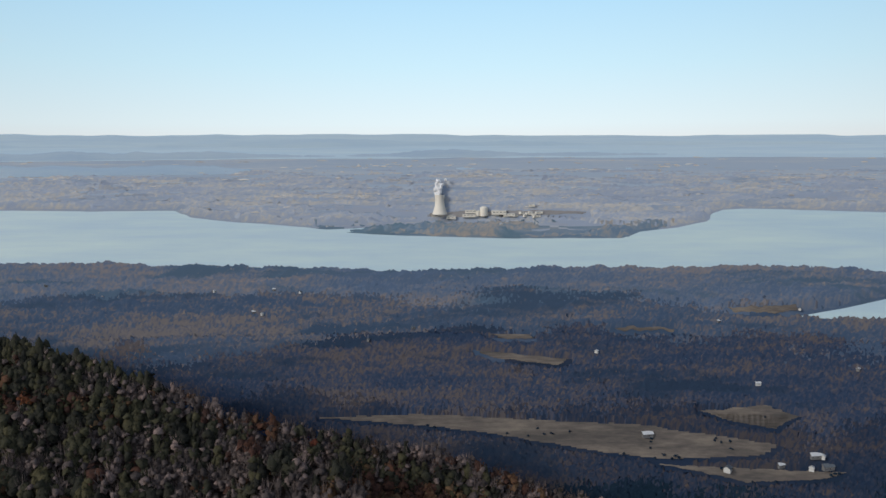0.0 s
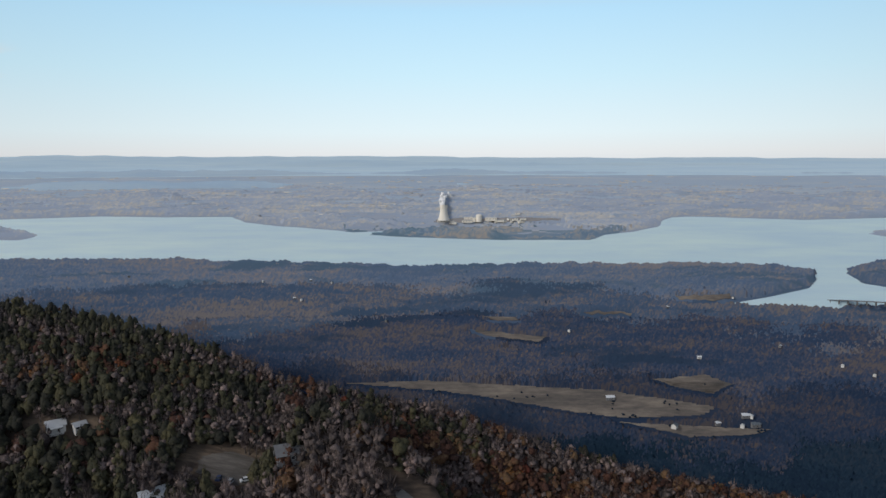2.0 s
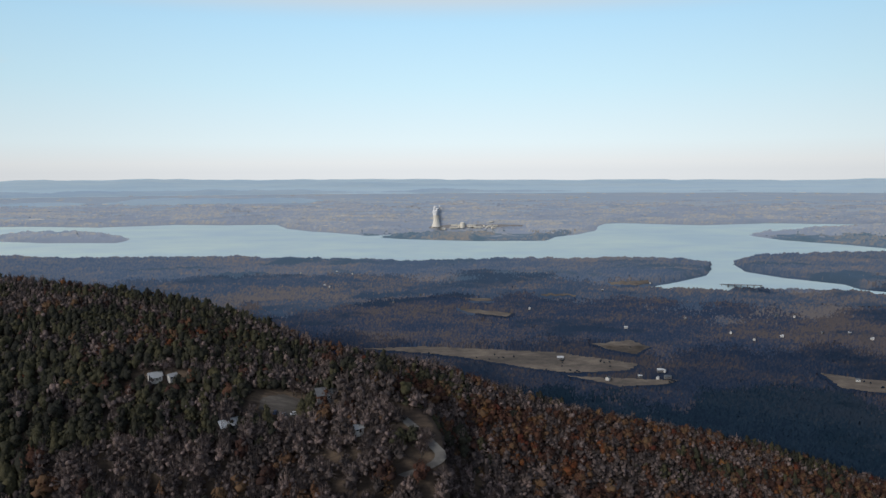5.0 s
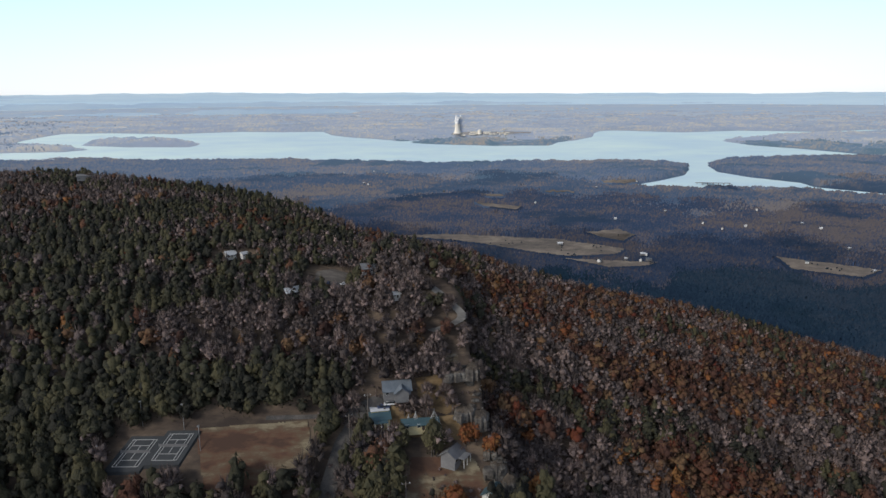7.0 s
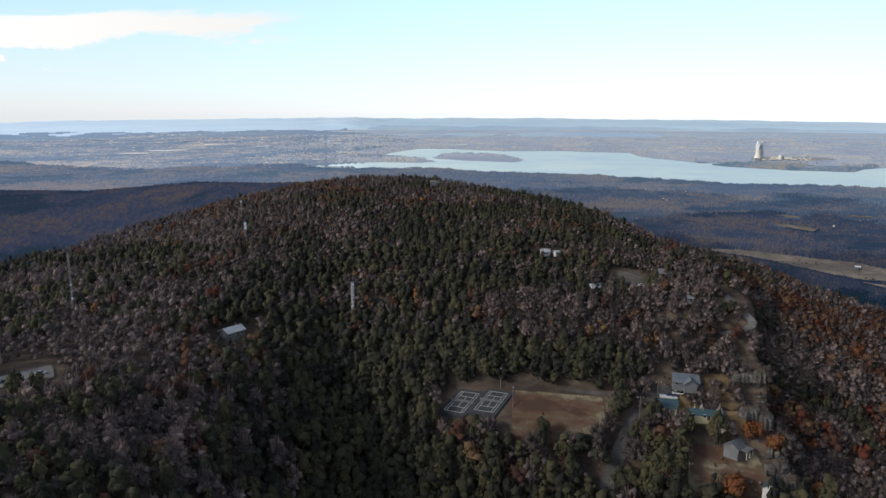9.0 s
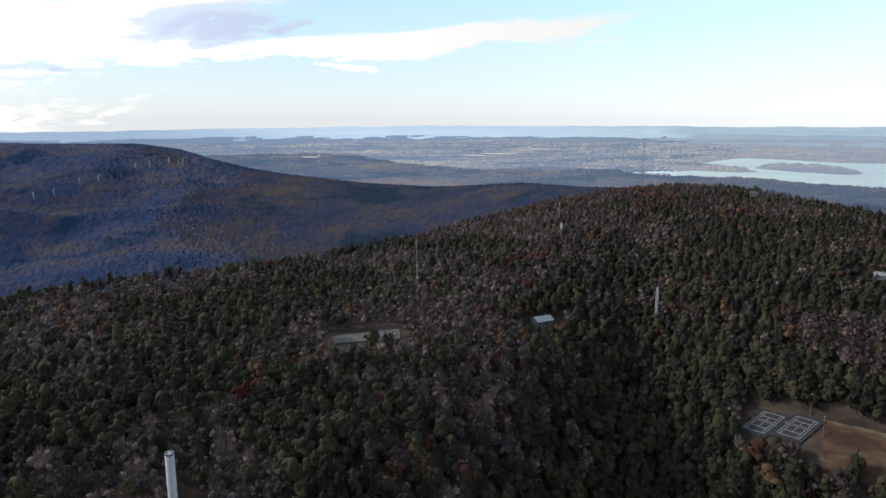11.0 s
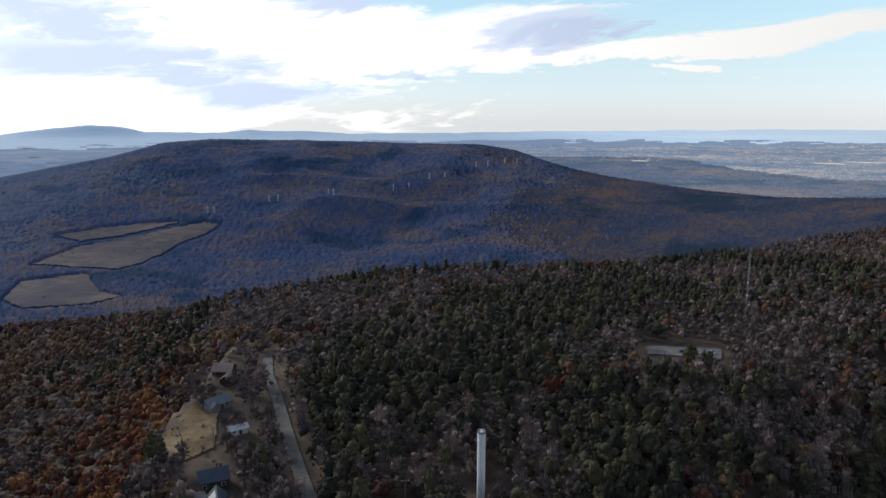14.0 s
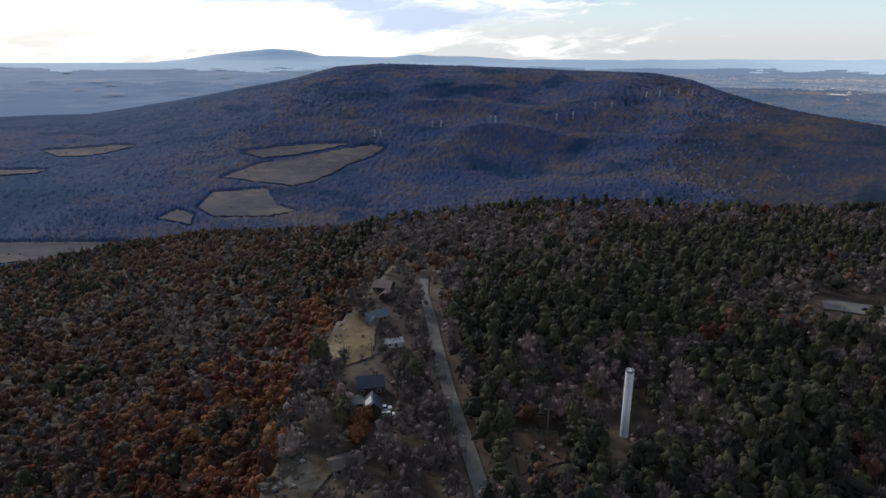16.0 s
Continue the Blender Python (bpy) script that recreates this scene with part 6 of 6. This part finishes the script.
for z in (0.5, 1.1):
    part("rail", box(bmesh.new(), 0, 0, z, 14.4, 0.08, 0.14), M_POLE, yard_fence)
for k, (b, q, w) in enumerate(((82.2, 176, 1.4), (81.2, 173, 1.1), (80.0, 178, 1.6), (79.0, 176, 1.2), (80.6, 181, 1.0), (78.4, 181, 1.3))):
    ob = thing("crate", "pale wooden crate lying in the storage yard", "crate", b, q, k * 37, "crates in the yard")
    part("box_body", box(bmesh.new(), 0, 0, 0, w, w * 0.8, w * 0.7, 0.06), M_WALL_WHITE if k % 2 else M_POLE, ob)
    part("lid", box(bmesh.new(), 0, 0, w * 0.7, w * 1.06, w * 0.86, 0.08), M_POLE, ob)

# ---- lone trees in the yards ----
LEAF = {"bare": M_BARE, "rust": M_MAPLE, "pine": M_PINE}


def lone_tree_meshes(kind, seed):
    r = np.random.default_rng(seed)
    bm = bmesh.new()
    top = 0.95 if kind == "pine" else 0.6
    bmesh.ops.create_cone(bm, cap_ends=True, segments=7, radius1=0.035, radius2=0.012, depth=top + 0.1, matrix=Matrix.Translation((0, 0, top / 2 - 0.05)))
    for k in range(9 if kind != "pine" else 5):
        a, h = r.uniform(0, 6.28), r.uniform(0.3, 0.6)
        end = (math.cos(a) * r.uniform(0.2, 0.4), math.sin(a) * r.uniform(0.2, 0.4), h + r.uniform(0.2, 0.45))
        rod(bm, (0, 0, h), end, 0.009, 4)
    trunk_me = bpy.data.meshes.new("trunk")
    bm.to_mesh(trunk_me)
    bm.free()
    trunk_me.materials.append(M_BARK)
    v, f = crown(kind, 3 if kind == "bare" else 9, 260 if kind == "bare" else 200, r, 0.5 if kind == "bare" else 1.0)
    crown_me = bpy.data.meshes.new("crown")
    crown_me.from_pydata([tuple(p) for p in v], [], [tuple(int(i) for i in q) for q in f])
    crown_me.materials.append(LEAF[kind])
    crown_me.attributes.new("plan", "FLOAT_VECTOR", "POINT").data.foreach_set("vector", np.tile((0.0, 0.0, r.uniform(0.7, 1.0)), len(v)).astype(np.float32))
    return trunk_me, crown_me


TREE_KINDS = {k: [lone_tree_meshes(k, 40 + n * 7 + len(k)) for n in range(3)] for k in LEAF}
TREE_LABEL = {"bare": "leafless grey-brown hardwood in the yard", "rust": "hardwood with rust-orange autumn leaves", "pine": "dark green pine beside a clearing"}


def lone_tree(kind, az, d, tall, seed):
    r = random.Random(seed)
    ob = thing("tree", TREE_LABEL[kind], "tree", az, d, r.uniform(0, 360), "trees in the yards")
    s = ob.scale[0]
    w = tall * r.uniform(0.6, 0.8)
    ob.scale = (s * w, s * w, s * tall * 0.8)
    for name, me in zip(("trunk", "crown"), r.choice(TREE_KINDS[kind])):
        child = new(name, me)
        child.parent = ob


lone = random.Random(9)
STANDS = [("bare", 4.6, 286, 1.8, 10, 3), ("bare", 8.6, 276, 0.9, 12, 5), ("bare", 2.2, 288, 1.2, 12, 4), ("rust", 0.2, 256, 0.7, 10, 3), ("rust", 0.9, 216, 0.5, 5, 2), ("pine", 3.8, 250, 1.8, 3, 4), ("rust", -1.5, 250, 0.4, 3, 2), ("bare", 1.7, 412, 0.5, 10, 6), ("pine", 6.4, 222, 1.4, 14, 8),
          ("bare", 94.6, 240, 1.0, 14, 5), ("bare", 92.6, 205, 1.4, 22, 12), ("bare", 94.4, 170, 1.6, 10, 6), ("rust", 97.4, 188, 0.9, 10, 5), ("pine", 92.2, 220, 0.8, 20, 3), ("bare", 96.8, 282, 1.0, 10, 5),
          ("bare", 78.6, 196, 1.2, 5, 4), ("pine", 75.6, 172, 1.8, 8, 7), ("bare", 70.1, 182, 1.6, 8, 6), ("bare", 8.6, 592, 1.2, 6, 5), ("pine", 7.6, 508, 0.6, 14, 6), ("bare", 15.8, 608, 0.8, 6, 4), ("pine", 54.4, 322, 1.3, 3, 4), ("bare", 52.0, 344, 0.5, 6, 3),
          ("rust", 78.8, 193, 0.4, 3, 1), ("pine", 100.5, 232, 0.3, 4, 2), ("pine", 99.0, 190, 0.6, 5, 3)]
for kind, az0, d0, wa, wd, n in STANDS:
    for k in range(n):
        lone_tree(kind, az0 + lone.uniform(-1, 1) * wa, d0 + lone.uniform(-1, 1) * wd, lone.uniform(7, 11.5) if kind != "pine" else lone.uniform(9, 14), lone.randint(1, 9999))

# ---- valley farms ----
FARMS = [(14.0, 5.5), (8.4, 5.75), (6.4, 5.75), (5.5, 5.78), (7.1, 6.5), (6.8, 6.55), (1.7, 7.0), (-4.5, 7.95), (-6.2, 10.65), (-8.9, 11.72), (-11.7, 11.2), (-11.95, 11.2), (-12.1, 11.55), (-11.6, 11.6), (-10.6, 11.55),
         (-11.1, 6.34), (-8.5, 6.72), (-15.4, 9.0), (-17.7, 7.95), (-18.6, 8.0), (-21.3, 8.75), (-16.6, 9.35), (-24.1, 10.1), (-18.0, 9.1), (-20.0, 8.8), (-22.4, 9.0), (-25.6, 11.35), (-21.8, 11.15), (-13.0, 8.3), (-9.8, 8.9), (3.2, 7.6)]
for n, (b, dip) in enumerate(FARMS):
    big = n in (8, 9, 10, 12)
    house("white metal-roofed barn by a pasture" if big else "small white farmhouse in the wooded valley", b, 392 / math.tan(radians(dip)), (n * 47) % 90, 13 if big else 7.5, 7 if big else 5, 3.4 if big else 2.8, 2.4 if big else 1.8,
          M_WALL_WHITE if n % 2 else M_WALL_GREY, M_ROOF_WHITE if n % 3 else M_ROOF_SLATE, None, False, False, 2, "farm buildings in the valley", "barn" if big else "farmhouse")

causeway = thing("bridge", "long low concrete road bridge over the inlet", "bridge", -15.2, 417 / math.tan(radians(6.72)), 0, lift=2)
part("deck", box(bmesh.new(), 0, 0, 3.0, 210, 9, 1.2), M_ROOF_GREY, causeway)
for x in range(-100, 101, 20):
    part("pier", box(bmesh.new(), x, 0, -6, 2, 7, 9.2), M_ROOF_GREY, causeway)

# ---- power station across the lake ----
PLANT = 417 / math.tan(radians(3.52))


def cooling_tower():
    ob = thing("cooling_tower", "tall cream concrete cooling tower by the lake", "cooling tower", 0.78, PLANT, 0, lift=-1)
    outer = [(30.5 - 12.6 * math.sin(min(1, k / 14) * math.pi / 2) ** 0.9 + (0.9 * max(0, k - 14)) * 0.45, 8 + k * 4.0) for k in range(20)]
    part("shell", lathe(outer + [(r - 1.2, z) for r, z in outer[::-1]], 48, True), M_CONCRETE, ob)
    part("rim", lathe([(outer[-1][0] - 1.3, outer[-1][1] - 0.6), (outer[-1][0] + 0.5, outer[-1][1] - 0.6), (outer[-1][0] + 0.5, outer[-1][1] + 0.6), (outer[-1][0] - 1.3, outer[-1][1] + 0.6)], 48, True), M_CONCRETE, ob)
    for k in range(24):
        a = k * 2 * math.pi / 24
        part("leg", rod(bmesh.new(), (32 * math.cos(a), 32 * math.sin(a), -3), (30 * math.cos(a + 0.1), 30 * math.sin(a + 0.1), 8.5), 0.8, 5), M_CONCRETE, ob)
    steam = thing("steam_plume", "white steam rising from the cooling tower", "steam", 0.78, PLANT, 0, lift=82)
    r = np.random.default_rng(17)
    parts = []
    bv, bf = ball()
    for k in range(40):
        f = k / 39
        size = (9 - 1 * f) * r.uniform(0.6, 1.15) * (1 - 0.45 * f * f)
        c = (-6 + 22 * f * f - 8 * math.sin(f * 2.4) + r.normal(0, 3 + 11 * f), r.normal(0, 3), 1 + 60 * f + r.normal(0, 2))
        parts.append((bv * r.uniform(0.9, 1.1, (len(bv), 1)) * (size, size, size * 1.25) + c, bf))
    v, f = join(parts)
    ob = add_mesh("puffs", v, f, [M_STEAM], None, True)
    ob.parent = steam


cooling_tower()


def plant_building(label, az, dip, w, l, h, turn=0, kind="hall"):
    ob = thing("plant_building", label, "industrial building", az, 417 / math.tan(radians(dip)), turn, "power station buildings", 0)
    if kind == "dome":
        part("drum", lathe([(w / 2, -3), (w / 2, h * 0.72), (w / 2 * 1.03, h * 0.72), (w / 2 * 1.03, h * 0.77)], 32), M_CONCRETE, ob)
        part("dome", lathe([(w / 2 * math.cos(a), h * 0.77 + h * 0.23 * math.sin(a)) for a in np.linspace(0, 1.5, 7)], 32), M_CONCRETE, ob)
    else:
        part("hall", box(bmesh.new(), 0, 0, -3, w, l, h + 3), M_CONCRETE, ob)
        part("flat_roof", box(bmesh.new(), 0, 0, h, w + 1, l + 1, 1.0), M_ROOF_WHITE, ob)
        for k in range(int(w // 14)):
            part("window_band", box(bmesh.new(), -w / 2 + 9 + k * 14, -l / 2 - 0.1, h * 0.45, 8, 0.4, h * 0.16), M_GLASS, ob)


plant_building("cream domed reactor building", -0.7, 3.52, 31, 31, 36, 0, "dome")
plant_building("smaller domed reactor building", -0.5, 3.50, 20, 20, 20, 0, "dome")
plant_building("long cream turbine hall", -1.2, 3.46, 58, 26, 13)
plant_building("low white service building", -0.2, 3.53, 52, 20, 8)
plant_building("low cream office block", -1.55, 3.50, 46, 20, 8)
plant_building("white stores by the water", 0.4, 3.63, 36, 16, 6)
plant_building("pale warehouse behind the plant", -0.25, 3.44, 44, 20, 10)
plant_building("white workshop behind the plant", -1.1, 3.40, 36, 20, 9)
plant_building("white shed on the cleared ground", -2.3, 3.22, 26, 14, 6)

sheet_patch("ground_patch", "cleared tan ground round the power station", "yard", [(1.2, 6640), (-0.6, 6640), (-2.2, 6700), (-4.0, 6800), (-4.1, 7000), (-2.4, 7060), (-0.4, 6980), (1.0, 6900)], M_FIELD_FAR, 4.0)
pb = random.Random(12)
for n in range(16):
    plant_building("small pale building in the power station yard", pb.uniform(-2.6, 0.5), pb.uniform(3.40, 3.58), pb.uniform(12, 24), pb.uniform(8, 14), pb.uniform(4, 8), pb.uniform(0, 40))


def far_patches():
    """Cleared fields, yards and pale roofs scattered over the far country: many thin sheets in one object."""
    r = np.random.default_rng(23)
    vs, fs, pa, pd, west, n = [], [], [], [], [], 0
    fixed = [(-2.2, 3.30, 1.3, 0.07), (3.6, 2.95, 1.3, 0.05), (6.0, 2.94, 0.4, 0.04), (2.6, 1.84, 1.8, 0.05), (-0.9, 2.2, 1.4, 0.05), (-3.5, 2.0, 0.9, 0.03), (-7.0, 1.85, 0.8, 0.03), (-11.0, 2.3, 0.8, 0.04),
             (13.6, 2.2, 0.9, 0.05), (46, 3.05, 1.7, 0.16), (42, 2.65, 3.0, 0.08), (59.5, 3.2, 0.9, 0.1), (44.5, 1.8, 2.0, 0.05), (28, 3.15, 1.2, 0.05), (38, 3.85, 1.6, 0.05), (34, 3.75, 1.4, 0.06), (41.0, 4.15, 2.4, 0.07), (36.0, 4.3, 1.4, 0.06), (31.5, 3.55, 1.2, 0.06)]
    strewn = [(b + wb * 0.6 * r.normal(), dip + wd * 0.7 * r.normal(), r.uniform(0.03, 0.16), r.uniform(0.006, 0.016)) for b, dip, wb, wd in fixed for _ in range(int(10 + wb * 14))]
    bold = [(46.5, 3.25, 1.6, 0.05), (44.5, 3.08, 1.8, 0.03), (41.2, 2.67, 1.2, 0.025), (37.7, 2.9, 0.9, 0.02), (43.5, 3.02, 1.0, 0.03), (33.5, 4.08, 0.8, 0.03), (31.0, 3.7, 0.7, 0.03), (60.2, 3.3, 0.8, 0.04),
            (46.4, 1.9, 1.7, 0.02), (68.3, 2.38, 0.5, 0.015), (25.85, 1.95, 0.35, 0.03), (22.4, 2.84, 0.5, 0.03)]
    places = bold + strewn + [(r.uniform(-31, 62), 1.55 + 2.2 * r.uniform(0, 1) ** 1.3, r.uniform(0.03, 0.24), r.uniform(0.006, 0.022)) for _ in range(560)] + [(r.uniform(97, 123), 1.7 + 4.2 * r.uniform(0, 1), r.uniform(0.3, 1.2), r.uniform(0.02, 0.05)) for _ in range(26)]
    for b, dip, wb, wd in places:
        d0 = 417 / math.tan(radians(dip))
        if float(water_depth(np.array([b]), np.array([d0]))[0]) > -0.12 or d0 < float(look_up(MESA, b) + 1600) * float(ease(b, 24, 36)):
            continue
        a = np.linspace(0, 2 * math.pi, 13)[:-1]
        k = r.uniform(0.5, 1.1, 12)
        az = b + wb * np.cos(a) * k
        dp = dip + wd * np.sin(a) * k
        d = 417 / np.tan(np.radians(dp))
        az, d = np.r_[b, az], np.r_[d0, d]
        vs.append(build_at(az, d, ground_at(az, d) + 17.0))
        fs.append(np.array([(0, 1 + i, 1 + (i + 1) % 12) for i in range(12)]) + n)
        pa.append(az), pd.append(d)
        n += 13
        west.append(np.full(12, 1 if b > 90 else 0))
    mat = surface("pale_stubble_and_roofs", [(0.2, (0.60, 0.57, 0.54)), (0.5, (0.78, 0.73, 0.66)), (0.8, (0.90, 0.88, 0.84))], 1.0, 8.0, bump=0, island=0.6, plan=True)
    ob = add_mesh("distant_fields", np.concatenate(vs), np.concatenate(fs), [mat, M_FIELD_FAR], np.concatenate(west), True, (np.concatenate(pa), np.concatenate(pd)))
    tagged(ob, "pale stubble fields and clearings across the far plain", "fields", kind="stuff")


far_patches()

# ---- pylons on the flat-topped mountain ----


def pylon_meshes():
    bm = bmesh.new()
    for x, y in ((-3, -3), (3, -3), (3, 3), (-3, 3)):
        rod(bm, (x, y, -2), (x * 0.15, y * 0.15, 34), 0.32, 4)
    for k in range(5):
        z, q = k * 6.5, 3 * (1 - k * 6.5 / 38)
        w = 3 * (1 - (k + 1) * 6.5 / 38)
        for s in (-1, 1):
            rod(bm, (-q, s * q, z), (w, s * w, z + 6.5), 0.16, 4)
            rod(bm, (s * q, q, z), (s * w, -w, z + 6.5), 0.16, 4)
    body = bpy.data.meshes.new("pylon_frame")
    bm.to_mesh(body), bm.free()
    bm = bmesh.new()
    for z, half in ((24, 7), (29, 5.5), (33, 4)):
        rod(bm, (-half, 0, z), (half, 0, z), 0.4, 4)
    arms = bpy.data.meshes.new("crossarms")
    bm.to_mesh(arms), bm.free()
    pale = surface("pale_galvanised_lattice", [(0.35, (0.52, 0.54, 0.57)), (0.65, (0.66, 0.68, 0.70))], 0.4, 3.0, 0.5, 0.0)
    for me in (body, arms):
        me.materials.append(pale)
    return body, arms


PYLON = pylon_meshes()
for b, dip in ((95.3, 7.28), (94.8, 7.29), (90.5, 6.49), (89.8, 6.5), (85.7, 6.05), (85.3, 6.06), (80.3, 5.75), (79.0, 5.56), (77.3, 4.81), (76.0, 4.66), (73.4, 3.8), (72.4, 3.66), (71.0, 3.45), (70.0, 3.49)):
    ob = thing("pylon", "pale steel lattice power pylon on the mountainside", "pylon", b, foot(b, dip), 25, "pylons over the mountain")
    for name, me in zip(("pylon_frame", "crossarm"), PYLON):
        child = new(name, me)
        child.parent = ob
